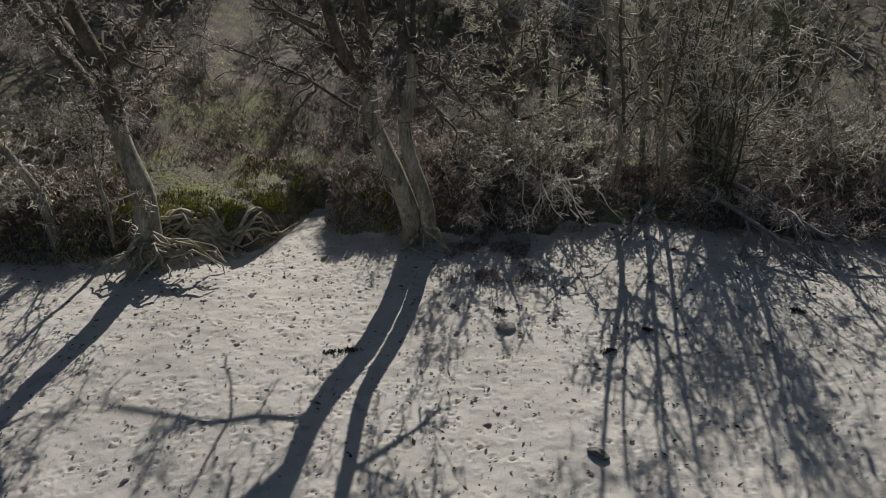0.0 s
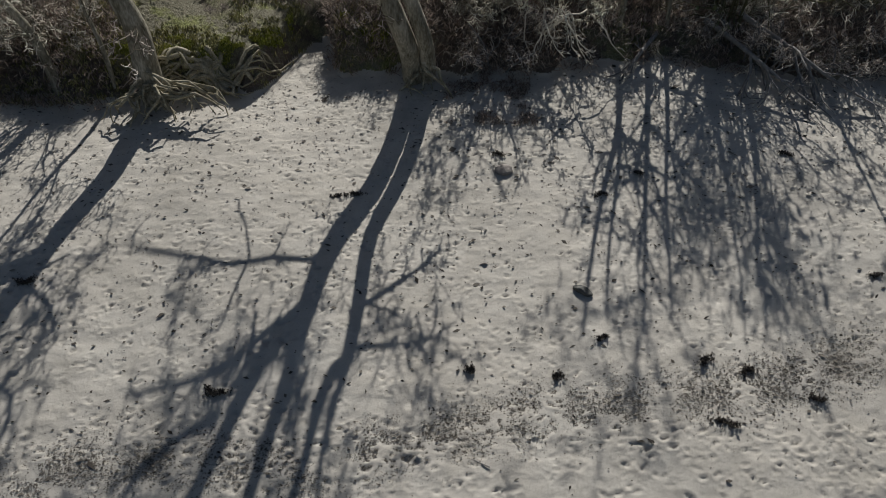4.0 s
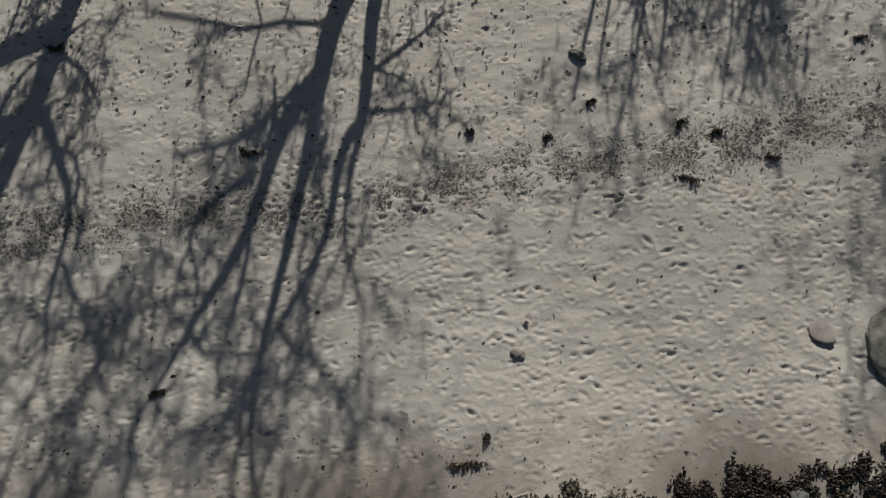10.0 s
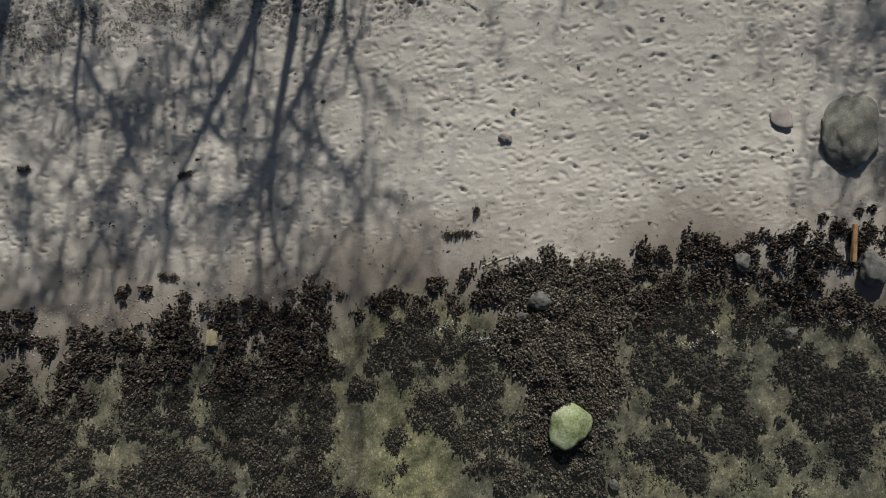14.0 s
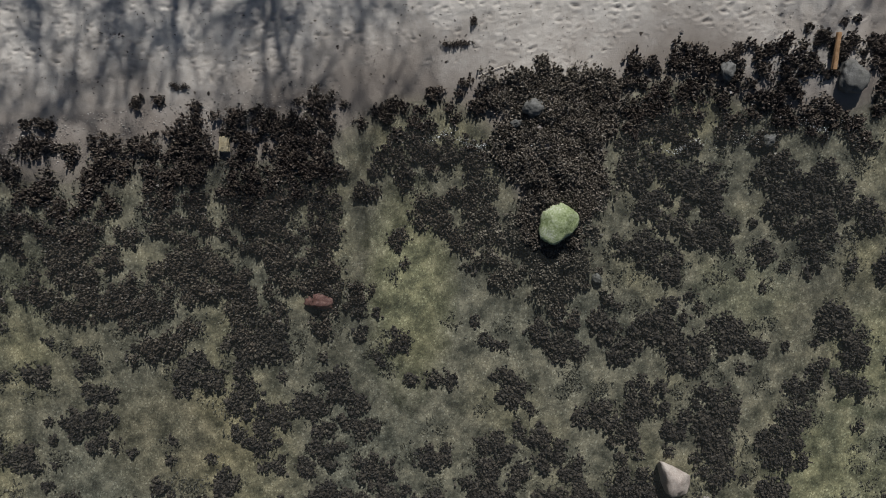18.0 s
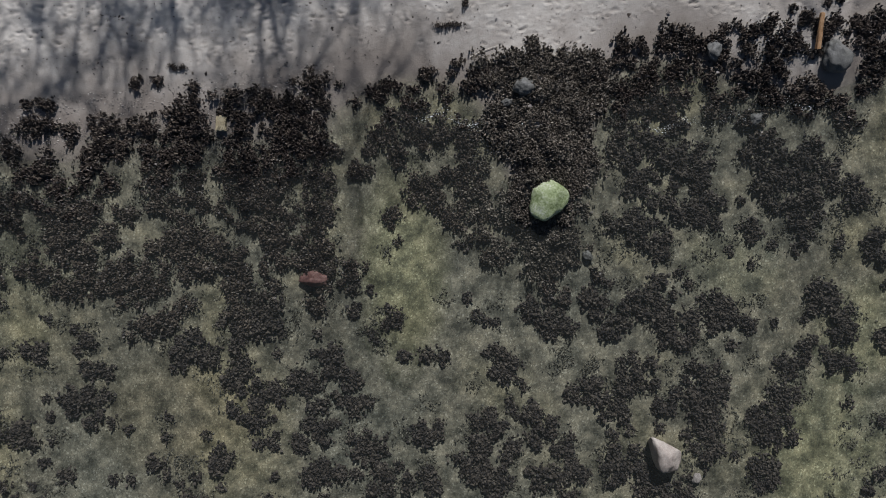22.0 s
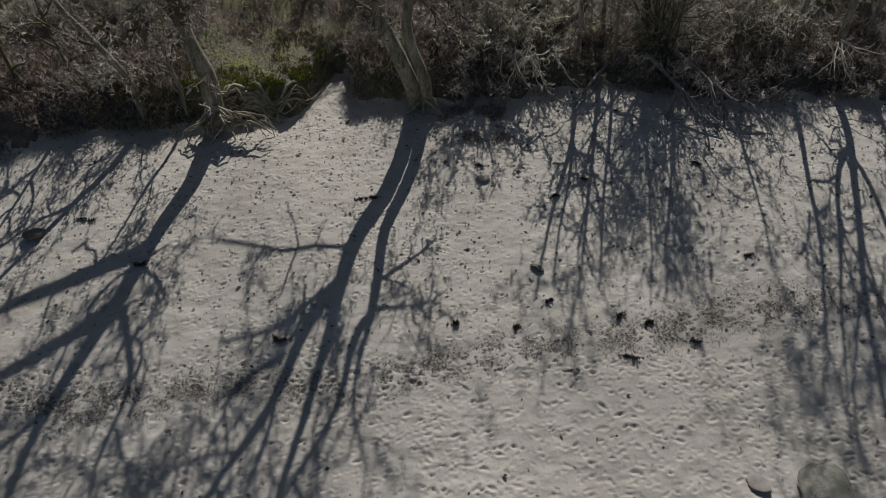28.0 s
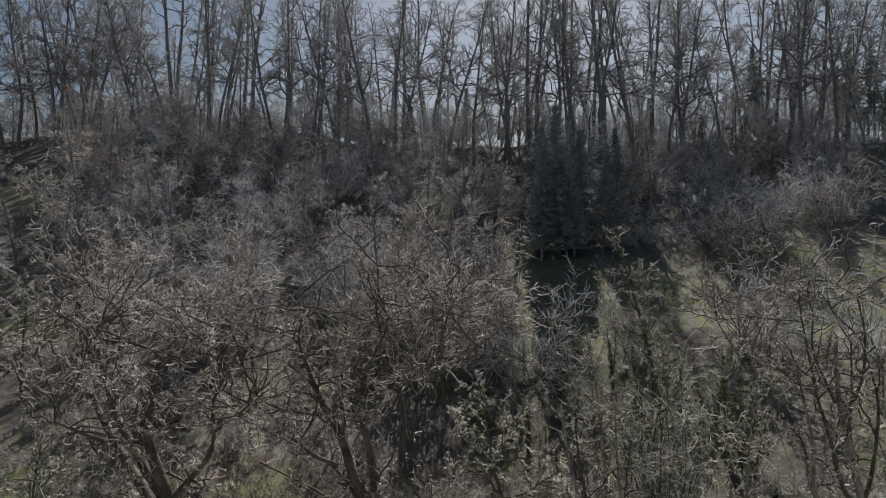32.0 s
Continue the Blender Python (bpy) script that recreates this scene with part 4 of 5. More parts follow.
MID_DEEP_BEDS = [(-5.24, -6.21, 0.53), (-4.8, -6.9, 0.68), (-4.32, -6.06, 0.33), (-4.98, -7.81, 0.64), (-4.52, -7.66, 0.5), (-3.11, -6.14, 0.56), (-2.06, -6.45, 0.41), (-2.97, -6.98, 0.36), (-2.07, -7.28, 0.18), (-5.31, -9.04, 0.43), (-4.79, -9.97, 0.65),
                 (-4.25, -9.51, 0.29), (-3.33, -9.12, 0.41), (-2.7, -8.89, 0.38), (-3.71, -9.28, 0.22), (-2.09, -9.12, 0.23), (-2.85, -8.43, 0.2), (-2.02, -9.81, 0.29), (-3.18, -9.97, 0.25), (-2.56, -9.82, 0.2), (-3.11, -10.59, 0.34), (-3.65, -10.98, 0.25),
                 (-3.04, -11.67, 0.51), (-2.35, -11.83, 0.26), (-0.19, -10.71, 0.35), (-1.8, -11.05, 0.46), (-1.19, -11.97, 0.5), (-0.11, -11.87, 0.34), (0.05, -8.57, 0.26), (-1.01, -7.66, 0.24), (-4.26, -10.9, 0.17), (-0.71, -8.5, 0.15)]
EAST_BEDS = [(0.82, -2.72, 0.45), (0.82, -3.6, 0.52), (1.12, -4.2, 0.48), (0.52, -4.79, 0.38), (1.27, -5.09, 0.53), (1.73, -5.7, 0.45), (5.31, -3.03, 0.67), (6.2, -2.58, 0.42), (6.68, -3.61, 0.71), (5.63, -4.21, 0.53), (7, -4.66, 0.7),
             (8.38, -2.32, 0.28), (8.71, -3.05, 0.52), (9.72, -3.21, 0.42), (9.19, -4.08, 0.57), (10.05, -3.94, 0.52), (9.8, -4.68, 0.5), (11.09, -4.24, 0.37), (11.75, -5.58, 0.33), (8.51, -5.11, 0.3), (9.83, -5.27, 0.3), (5.03, -5.11, 0.53),
             (5.95, -5.41, 0.53), (5.43, -1.71, 0.52), (6.47, -1.71, 0.37), (8.04, -1.46, 0.37), (8.91, -1.77, 0.51), (10.07, -1.77, 0.51), (11.24, -1.2, 0.51), (7.51, -2.16, 0.37), (10.85, -2.2, 0.44)]
EDGE_BEDS = [(5.6, -1.3, 0.5), (6.6, -1.1, 0.45), (7.4, -1.5, 0.4), (4.9, -2.0, 0.5), (8.7, -1.2, 0.4), (5.9, -2.1, 0.4),
             (5.09, -0.36, 0.32), (6.18, -0.3, 0.36), (7.19, -0.39, 0.32), (7.56, -0.68, 0.22), (8.23, -0.22, 0.2), (8.51, -0.08, 0.17), (9.23, -0.53, 0.32), (9.67, 0.05, 0.26), (10.27, -0.08, 0.29), (11.04, -0.2, 0.32), (11.5, -0.04, 0.32),
             (8.53, -0.65, 0.29), (1.12, -1.3, 0.35), (2.71, -0.57, 0.26), (2.13, -1.06, 0.32), (3.15, -1.07, 0.43), (3.74, -0.91, 0.23), (4.35, -1.02, 0.36), (11.52, -0.62, 0.37)]
EAST_DEEP_BEDS = [(10.51, -7.08, 0.49), (11, -7.85, 0.4), (10.98, -8.77, 0.33), (9.68, -8.77, 0.36), (10.13, -8.31, 0.19), (8.42, -7.69, 0.23), (7.49, -7.53, 0.54), (6.57, -7.83, 0.64), (5.8, -7.07, 0.61), (4.3, -6.77, 0.4), (4.75, -7.52, 0.55),
                  (2.94, -7.07, 0.64), (3.25, -7.83, 0.43), (1.72, -8.74, 0.49), (4.16, -9.51, 0.46), (4.92, -9.97, 0.39), (5.37, -9.05, 0.54), (6.13, -9.66, 0.43), (7.19, -9.36, 0.65), (7.51, -10.28, 0.57), (8.92, -10.3, 0.5), (9.39, -10.61, 0.41),
                  (9.55, -9.69, 0.37), (7.21, -10.97, 0.5), (2.94, -10.57, 0.46), (2.48, -9.96, 0.28)]
SOUTH_BEDS = [(1.26, -10.55, 0.54), (0.95, -11.47, 0.62), (1.71, -11.93, 0.49), (3.09, -11.94, 0.43), (3.85, -11.8, 0.36), (5.08, -11.51, 0.54), (5.85, -11.98, 0.47), (8.92, -11.83, 0.47), (12.06, -8.15, 0.28), (6.62, -12.29, 0.47), (3.55, -11.04, 0.31),
              (2.02, -11.01, 0.31)]
BEDS = np.array(WEST_BEDS + MID_BEDS + WEST_DEEP_BEDS + MID_DEEP_BEDS + EAST_BEDS + EDGE_BEDS + EAST_DEEP_BEDS + SOUTH_BEDS)
# weed grows in lumps a foot or two across, crowded in the beds and loose between them and farther out
each = np.maximum(2, 42 * BEDS[:, 2] ** 2 + 3).astype(int)
bed = np.repeat(np.arange(len(BEDS)), each)
far, turn = rnd.uniform(0, 1, len(bed)) ** 0.6 * 1.08 * BEDS[bed, 2], rnd.uniform(0, 6.283, len(bed))
lx, ly = BEDS[bed, 0] + far * np.cos(turn), BEDS[bed, 1] + far * np.sin(turn) * 0.9
lr = rnd.uniform(0.07, 0.19, len(lx)) * np.clip(BEDS[bed, 2] / 0.35, 0.5, 1)
# clumps cast up along the water's edge
sx = np.concatenate([rnd.uniform(4.6, 12.5, 75), rnd.uniform(-9, 4.6, 70)])
sy = shore_line(sx) + np.where(sx > 4.6, -0.16, -0.2) + rnd.normal(0, 0.26, len(sx))
lx, ly, lr = np.concatenate([lx, sx]), np.concatenate([ly, sy]), np.concatenate([lr, rnd.uniform(0.04, 0.15, len(sx))])
ox, oy = rnd.uniform(-17, 17, 3000), rnd.uniform(-19, 0.6, 3000)
outside = (np.abs(ox - 0.3) > 11.4) | (oy < -12.4)
k = (oy < shore_line(ox)) & (rnd.uniform(0, 1, len(ox)) < np.where(outside, 2.2 * np.clip(F_BIG(ox, oy) * 0.6 + F_MID(ox, oy) * 0.5 - 0.42, 0, 1), 0.30 * F_MID(ox, oy)))
lx, ly = np.concatenate([lx, ox[k]]), np.concatenate([ly, oy[k]])
lr = np.concatenate([lr, rnd.uniform(0.04, 0.11, k.sum()) * np.where(outside[k], 1.7, 1.0)])
count = (6 + 190 * lr * lr).astype(int)
who = np.repeat(np.arange(len(lx)), count)
a, q = rnd.uniform(0, 6.283, len(who)), np.sqrt(rnd.uniform(0, 1, len(who)))
q = q * (1 + 0.3 * np.sin(a * 3 + lx[who] * 7) + 0.2 * np.sin(a * 5 + ly[who] * 9))
at = np.stack([lx[who] + lr[who] * q * np.cos(a), ly[who] + lr[who] * q * np.sin(a)], 1)
z = height(at[:, 0], at[:, 1])
heap = (np.abs(at[:, 0] - 3.0) + rnd.normal(0, 0.5, len(at)) < 1.5 - 0.12 * (at[:, 1] + 2.5)) & (at[:, 1] + rnd.normal(0, 0.5, len(at)) > -6.0)
tufts = np.stack([at[:, 0], at[:, 1], z + 0.16 * np.clip(1 - q * q, 0, 1) * (lr[who] / 0.2)], 1)
sunk = tufts[:, 2] < np.where(at[:, 0] > 4.5, -0.18, -0.50) + 0.2 * (F_MID(at[:, 0], at[:, 1]) - 0.5)
bed_weed = new("seaweed_bed", fronds("seaweed_bed", rnd, tufts[~heap & ~sunk], 5, 0.085, 0.026, WEED, 0.07))
sunk_weed = new("sunken_seaweed", fronds("sunken_seaweed", rnd, tufts[~heap & sunk], 5, 0.10, 0.034, WEED_SUNK, 0.04))
tagged(sunk_weed, "dark seaweed lying under shallow murky water", "seaweed", kind="stuff")
tagged(bed_weed, "dark brown seaweed covering the shallow bed", "seaweed", kind="stuff")
v = rnd.beta(1.3, 1.6, 3600)
hy = -0.7 - 5.8 * v + rnd.normal(0, 0.12, 3600)
hx = 2.95 + rnd.uniform(-1, 1, 3600) * np.clip(1.75 - 1.35 * v, 0.2, 2) + 0.25 * np.sin(hy * 3) + rnd.normal(0, 0.12, 3600)
pile = np.concatenate([tufts[heap], np.stack([hx, hy, height(hx, hy) + 0.22 * F_SMALL(hx, hy) ** 2], 1)])
heap_weed = new("seaweed_bank", fronds("seaweed_bank", rnd, pile, 6, 0.08, 0.026, WEED_DRY, 0.08))
fine = rnd.integers(0, len(lx), 6000)
fa, fq = rnd.uniform(0, 6.283, 6000), rnd.uniform(0.8, 2.6, 6000)
fx, fy = lx[fine] + lr[fine] * fq * np.cos(fa), ly[fine] + lr[fine] * fq * np.sin(fa)
# loose growth between the beds
gx, gy = rnd.uniform(-15, 15, 700), rnd.uniform(-17, -2.5, 700)
k = F_MID(gx, gy) * 0.6 + F_BIG(gx, gy) * 0.4 + 0.12 * np.exp(-((gx - 5) / 4) ** 2) - 0.3 * np.exp(-((gx + 0.8) / 1.2) ** 2 - ((gy + 6) / 2.4) ** 2) > 0.48
gx, gy = np.repeat(gx[k], 11), np.repeat(gy[k], 11)
fx, fy = np.concatenate([fx, gx + rnd.normal(0, 0.14, len(gx))]), np.concatenate([fy, gy + rnd.normal(0, 0.12, len(gy))])
k = fy < shore_line(fx) + 0.1
ALGA = make_weed("thin_green_brown_algae", [(0.2, (0.022, 0.021, 0.016)), (0.5, (0.055, 0.051, 0.037)), (0.8, (0.13, 0.12, 0.085))], 0.6, 0.3)
thin_weed = new("thin_algae", fronds("thin_algae", rnd, np.stack([fx, fy, height(fx, fy)], 1)[k], 5, 0.09, 0.015, ALGA, 0.04))
tagged(thin_weed, "thin green-brown algae on the shallow stony bed", "algae", kind="stuff")
tagged(heap_weed, "drying brown seaweed heaped round the green boulder", "seaweed", kind="stuff")

# scraps of weed and shell grit on the old tide line, and scattered over the sand
LINE_X, LINE_Y = [-16, -10.2, -7.6, -5, -2.4, 0.2, 2.8, 5.4, 8, 10.1, 17], [5.0, 5.15, 5.15, 5.4, 5.65, 5.9, 6.3, 6.9, 7.3, 7.5, 8.2]


def scraps(name, xy, size, lift, mat):
    c = np.stack([xy[:, 0], xy[:, 1], height(xy[:, 0], xy[:, 1]) + lift], 1)
    n = len(c)
    a = rnd.normal(0, 0.55, n)
    s = size * rnd.lognormal(0, 0.5, (n, 1))
    u = np.stack([np.cos(a), np.sin(a), rnd.normal(0, 0.25, n)], 1) * s
    w = np.stack([-np.sin(a), np.cos(a), rnd.normal(0, 0.25, n)], 1) * s * rnd.uniform(0.25, 0.8, (n, 1))
    v = np.stack([c - u, c + w, c + u, c - w * 0.7], 1).reshape(-1, 3)
    i = np.arange(n)[:, None] * 4
    return mesh_from(name, v, np.concatenate([i + (0, 1, 2), i + (0, 2, 3)]), mat, False)


x = rnd.uniform(-15.5, 16.5, 90000)
y = np.interp(x, LINE_X, LINE_Y) + rnd.normal(0, 0.34, len(x)) + 0.2 * np.sin(x * 0.8)
p = F_MID(x, y) * 0.6 + F_BIG(x, y) * 0.5
k = p + rnd.normal(0, 0.16, len(x)) > 0.43
tide = new("tide_line", scraps("tide_line", np.stack([x, y], 1)[k], 0.0112, 0.008, TIDE))
tagged(tide, "dark line of dried weed and grit on the sand", "tide line", kind="stuff")
x, y = rnd.uniform(-16, 17, 25000), rnd.uniform(-1.2, 17.5, 25000)
k = (y < np.interp(x, EDGE_X, EDGE_Y) - 0.1) & (rnd.uniform(0, 1, len(x)) < np.where(y < 1.0, 0.42, 0.06) + 0.78 * np.clip((y - 5) / 8, 0, 1) * (0.4 + F_MID(x, y))) & (height(x, y) > 0.08)
low = y < 1.6
# dry litter; the dark flakes also stand in for shade in small prints
litter = new("leaf_scraps", scraps("leaf_scraps", np.stack([x, y], 1)[k & ~low], 0.028, 0.016, FLAKE))
tagged(litter, "dry leaf and twig scraps scattered on sand", "litter", kind="stuff")
specks = new("weed_specks", scraps("weed_specks", np.stack([x, y], 1)[k & low], 0.019, 0.012, WEED))
tagged(specks, "dark specks of weed along the lower sand", "seaweed", kind="stuff")

# ---------------------------------------------------------------- boulders and stones
GRANITE = plain("weathered_granite", [(0.3, (0.07, 0.068, 0.056)), (0.5, (0.15, 0.147, 0.122)), (0.7, (0.27, 0.262, 0.225))], 3.0, 0.85, 0.3, 0.9, 9, 0.03)
ALGAE = plain("algae_green_stone", [(0.34, (0.06, 0.08, 0.03)), (0.46, (0.17, 0.205, 0.09)), (0.56, (0.27, 0.305, 0.17)), (0.68, (0.43, 0.445, 0.35))], 2.2, 0.75, 0.3, 0.7, 9, 0.03)
PINK = plain("pink_granite", [(0.3, (0.17, 0.145, 0.13)), (0.5, (0.25, 0.22, 0.20)), (0.7, (0.34, 0.31, 0.28))], 4.0, 0.85, 0.3, 0.6, 9, 0.02)
DARK_STONE = plain("dark_wet_stone", [(0.3, (0.035, 0.035, 0.031)), (0.5, (0.08, 0.078, 0.07)), (0.7, (0.17, 0.165, 0.15))], 4.0, 0.6, 0.4, 0.7, 9, 0.02)
RED_STONE = plain("red_stone", [(0.3, (0.062, 0.026, 0.021)), (0.5, (0.130, 0.059, 0.049)), (0.7, (0.205, 0.125, 0.105))], 4.0, 0.7, 0.4, 0.7, 9, 0.02)
WHITE_STONE = plain("pale_stone", [(0.3, (0.26, 0.205, 0.18)), (0.5, (0.40, 0.335, 0.30)), (0.7, (0.54, 0.48, 0.43))], 3.0, 0.8, 0.3, 0.5, 9, 0.02)
BRICK = plain("yellow_brick", [(0.3, (0.26, 0.20, 0.11)), (0.5, (0.40, 0.33, 0.20)), (0.7, (0.52, 0.45, 0.30))], 9.0, 0.85, 0.2, 0.6, 6, 0.01)
PLANK = plain("weathered_orange_wood", [(0.3, (0.15, 0.08, 0.04)), (0.5, (0.28, 0.165, 0.08)), (0.7, (0.40, 0.26, 0.15))], 6.0, 0.8, 0.2, 0.5, 6, 0.01)


def rock(name, x, y, size, mat, label, seed, turn=0.0, sink=0.3, angular=0.25, category="boulder", group="", detail=3, square=2.0, taper=0.0, crag=0.10, tilt=None):
    bm = bmesh.new()
    bmesh.ops.create_icosphere(bm, subdivisions=detail + 1, radius=0.5)
    r = random.Random(seed)
    cuts = [(Vector((r.uniform(-1, 1), r.uniform(-1, 1), r.uniform(-0.6, 1))).normalized(), r.uniform(0.36, 0.5)) for _ in range(8)]
    off = Vector((seed * 3.7, seed * 1.3, 0))
    for v in bm.verts:
        co = v.co.normalized()
        co *= 0.5 * (abs(co.x) ** square + abs(co.y) ** square + abs(co.z) ** square) ** (-1 / square)
        co.x *= 1 - taper * (co.y + 0.2) * 1.6
        for n, d in cuts:
            e = co.dot(n) - d
            if e > 0:
                co -= n * e * (0.55 + angular)
        co *= 1 + crag * noise.fractal(co * 3 + off, 1.0, 2.0, 4) + 0.05 * noise.noise(co * 11 + off)
        v.co = (co.x * size[0], co.y * size[1], co.z * size[2])
    me = bpy.data.meshes.new(name)
    bm.to_mesh(me)
    bm.free()
    me.materials.append(mat)
    me.polygons.foreach_set("use_smooth", [True] * len(me.polygons))
    ob = new(name, me)
    base = float(height(x, y))
    ob.matrix_basis = pose(x, y, base + size[2] * (0.42 - sink), *(tilt or (r.uniform(-6, 6), r.uniform(-6, 6))), turn)
    return tagged(ob, label, category, group)


rock("boulder", 9.98, 2.50, (1.34, 1.78, 0.52), GRANITE, "large grey lichen-stained boulder standing in the sand", 1, 4, 0.36, 0.1, square=3.4, taper=-0.08, crag=0.12, detail=4, tilt=(9, 6))
rock("sand_boulder", 8.29, 2.82, (0.58, 0.58, 0.11), PINK, "pinkish rounded stone half sunk in sand", 2, 3, 0.44, 0.0, square=5.0, crag=0.06, tilt=(3, 0))
rock("beach_stone", 1.58, 2.32, (0.36, 0.22, 0.15), PINK, "small grey stone lying on trodden sand", 3, -20, 0.2, 0.4)
rock("green_boulder", 2.95, -4.5, (0.98, 1.02, 0.55), ALGAE, "boulder coated with bright green algae in seaweed", 17, 150, 0.1, 0.2, square=2.8, taper=0.3)
rock("pale_boulder", 6.1, -11.15, (0.80, 1.05, 0.75), WHITE_STONE, "pale wedge-shaped stone rising from shallow water", 5, 38, 0.0, 0.4, square=2.6, taper=0.75)
rock("red_boulder", -3.15, -6.5, (0.85, 0.42, 0.4), RED_STONE, "reddish brown stone among dark seaweed", 6, 4, 0.28, 0.4, crag=0.2)
for i, (x, y, w) in enumerate([(2.4, -1.6, 0.6), (8.45, -2.36, 0.4), (7.3, -0.65, 0.5), (4.1, -5.9, 0.3), (1.95, -1.95, 0.3)]):
    rock("shore_stone", x, y, (w, w * 0.75, w * 0.55), DARK_STONE, "dark wet stone lying among brown seaweed", 30 + i, i * 47, -0.04, 0.45, "stone", "stones along the water", 3, crag=0.28)
for i, (x, y, w) in enumerate([(2.5, -2.1, 0.2), (2.74, -2.5, 0.36), (7.1, -11.9, 0.3), (10.38, -0.8, 0.9)]):
    rock("pale_shore_stone", x, y, (w, w * 0.8, w * 0.5), DARK_STONE if w > 0.5 else PINK, "pale grey stone lying among brown seaweed", 50 + i, i * 31, 0.22 if w > 0.5 else -0.10, 0.4, "stone", "pale stones along the water", 3, square=2.6, crag=0.24)
rock("hollow_stone", 1.62, 12.8, (0.5, 0.4, 0.2), PINK, "grey-brown stone half buried in upper sand", 8, 10, 0.3, 0.2, "stone")
rock("flat_stone", 3.15, 9.1, (0.48, 0.22, 0.2), DARK_STONE, "dark flat stone lying on the sand", 9, -35, 0.2, 0.4, "stone")
rock("shaded_stone", -13.2, 10.6, (0.7, 0.5, 0.4), GRANITE, "grey stone lying in tree shade on sand", 10, 30, 0.2, 0.3, "stone")


def box_mesh(name, size, mat, bevel=0.01, jag=0.0, seed=0):
    bm = bmesh.new()
    bmesh.ops.create_cube(bm, size=1.0)
    bmesh.ops.subdivide_edges(bm, edges=bm.edges[:], cuts=2, use_grid_fill=True)
    r = random.Random(seed)
    for v in bm.verts:
        v.co = Vector((v.co.x * size[0], v.co.y * size[1], v.co.z * size[2])) + Vector((r.uniform(-jag, jag), r.uniform(-jag, jag), r.uniform(-jag, jag)))
    bmesh.ops.bevel(bm, geom=[e for e in bm.edges if e.calc_face_angle(0) > 0.8], offset=bevel, segments=2, affect="EDGES")
    me = bpy.data.meshes.new(name)
    bm.to_mesh(me)
    bm.free()
    me.materials.append(mat)
    return me


brick = new("brick", box_mesh("brick", (0.25, 0.38, 0.10), BRICK, 0.02, 0.008, 3))
brick.matrix_basis = pose(-5.5, -2.45, float(height(-5.5, -2.45)) + 0.09, 3, 2, -3)
tagged(brick, "worn yellow brick block lying among dark seaweed", "brick")
plank = new("plank", box_mesh("plank", (0.12, 0.9, 0.08), PLANK, 0.01, 0.006, 4))
plank.matrix_basis = pose(9.85, -0.25, float(height(9.85, -0.25)) + 0.22, 8, 12, -3)
tagged(plank, "weathered orange-brown plank lying on seaweed", "plank")


# ---------------------------------------------------------------- clumps of weed and sticks on the sand
def clump(x, y, long, wide, seed, turn=0.0):
    """A wisp of dried weed: ribbons along a bent line, thick in places."""
    r = np.random.default_rng(seed)
    n = int(40 + 420 * long * wide)
    u = np.clip(r.choice([-0.32, -0.1, 0.25], n) + r.normal(0, 0.13, n), -0.55, 0.55)
    v = 0.30 * np.sin(u * 5 + seed) + r.normal(0, 0.16, n)
    c = np.stack([u * long, v * wide, np.abs(r.normal(0.012, 0.018, n))], 1)
    mat_line = Tubes()
    u = np.linspace(-0.42, 0.36, 7)
    mat_line.add(np.stack([u * long, (0.30 * np.sin(u * 5 + seed) + r.normal(0, 0.05, 7)) * wide, np.full(7, 0.004)], 1), wide * 0.09, wide * 0.05, 5)
    ob = new("seaweed_clump", mat_line.mesh("seaweed_clump", WEED))
    tagged(part("fronds", fronds("fronds", r, c, 3, 0.05, 0.012, WEED, 0.04), ob), kind="stuff")
    ob.matrix_basis = pose(x, y, float(height(x, y)) + 0.005, 0, 0, turn)
    return tagged(ob, "dark dried seaweed clump lying on the sand", "seaweed", "weed clumps on the sand")


CLUMPS = [(-4.55, 6.84, 0.6, 0.3), (0.45, 0.04, 0.85, 0.22), (5.49, 7.41, 0.34, 0.28), (6.31, 7.19, 0.4, 0.2), (5.52, 6.1, 0.62, 0.16), (7.56, 6.64, 0.4, 0.2), (0.58, 7.3, 0.2, 0.3),
          (2.38, 7.13, 0.2, 0.3), (-2.35, 11.94, 1.0, 0.2), (4.03, 12.02, 0.4, 0.2), (1.53, 13.36, 0.3, 0.26), (-11.6, 11.1, 0.8, 0.2), (-9.3, 9.33, 0.5, 0.3), (-10.24, 1.64, 0.3, 0.14),
          (-6.24, 1.48, 0.4, 0.14), (0.88, 0.56, 0.16, 0.3), (9.06, 13.23, 0.4, 0.2), (5.14, 12.78, 0.2, 0.18), (9.84, 9.44, 0.4, 0.12), (-6.6, -1.0, 0.5, 0.2), (3.41, 7.93, 0.3, 0.12)]
for i, (x, y, a, b) in enumerate(CLUMPS):
    clump(x, y, a * 0.85, b * 0.75, 200 + i, (i * 53) % 40 - 20)


def stick(pts, r0, r1, mat, label, seed, sprouts=0):
    rr = np.random.default_rng(seed)
    t = Tubes()
    q = smooth_line(pts, 9)
    o = q[0].copy()
    t.add(q - o, r0, r1, 6)
    ob = new("fallen_branch", t.mesh("fallen_branch", mat))
    if sprouts:
        side = Tubes()
        sprout(rr, side, side, q - o, r0, r1, 0, [(sprouts, 0.45, 0.6, 0.2, -0.02, 0.15), (5, 0.5, 0.7, 0.25, 0.0, 0.1)])
        tagged(part("spray", side.mesh("spray", mat), ob), kind="stuff")
    ob.location = o
    return tagged(ob, label, "branch", "branches over the sand")


def on_sand(x, y, up=0.03):
    return (x, y, float(height(x, y)) + up)


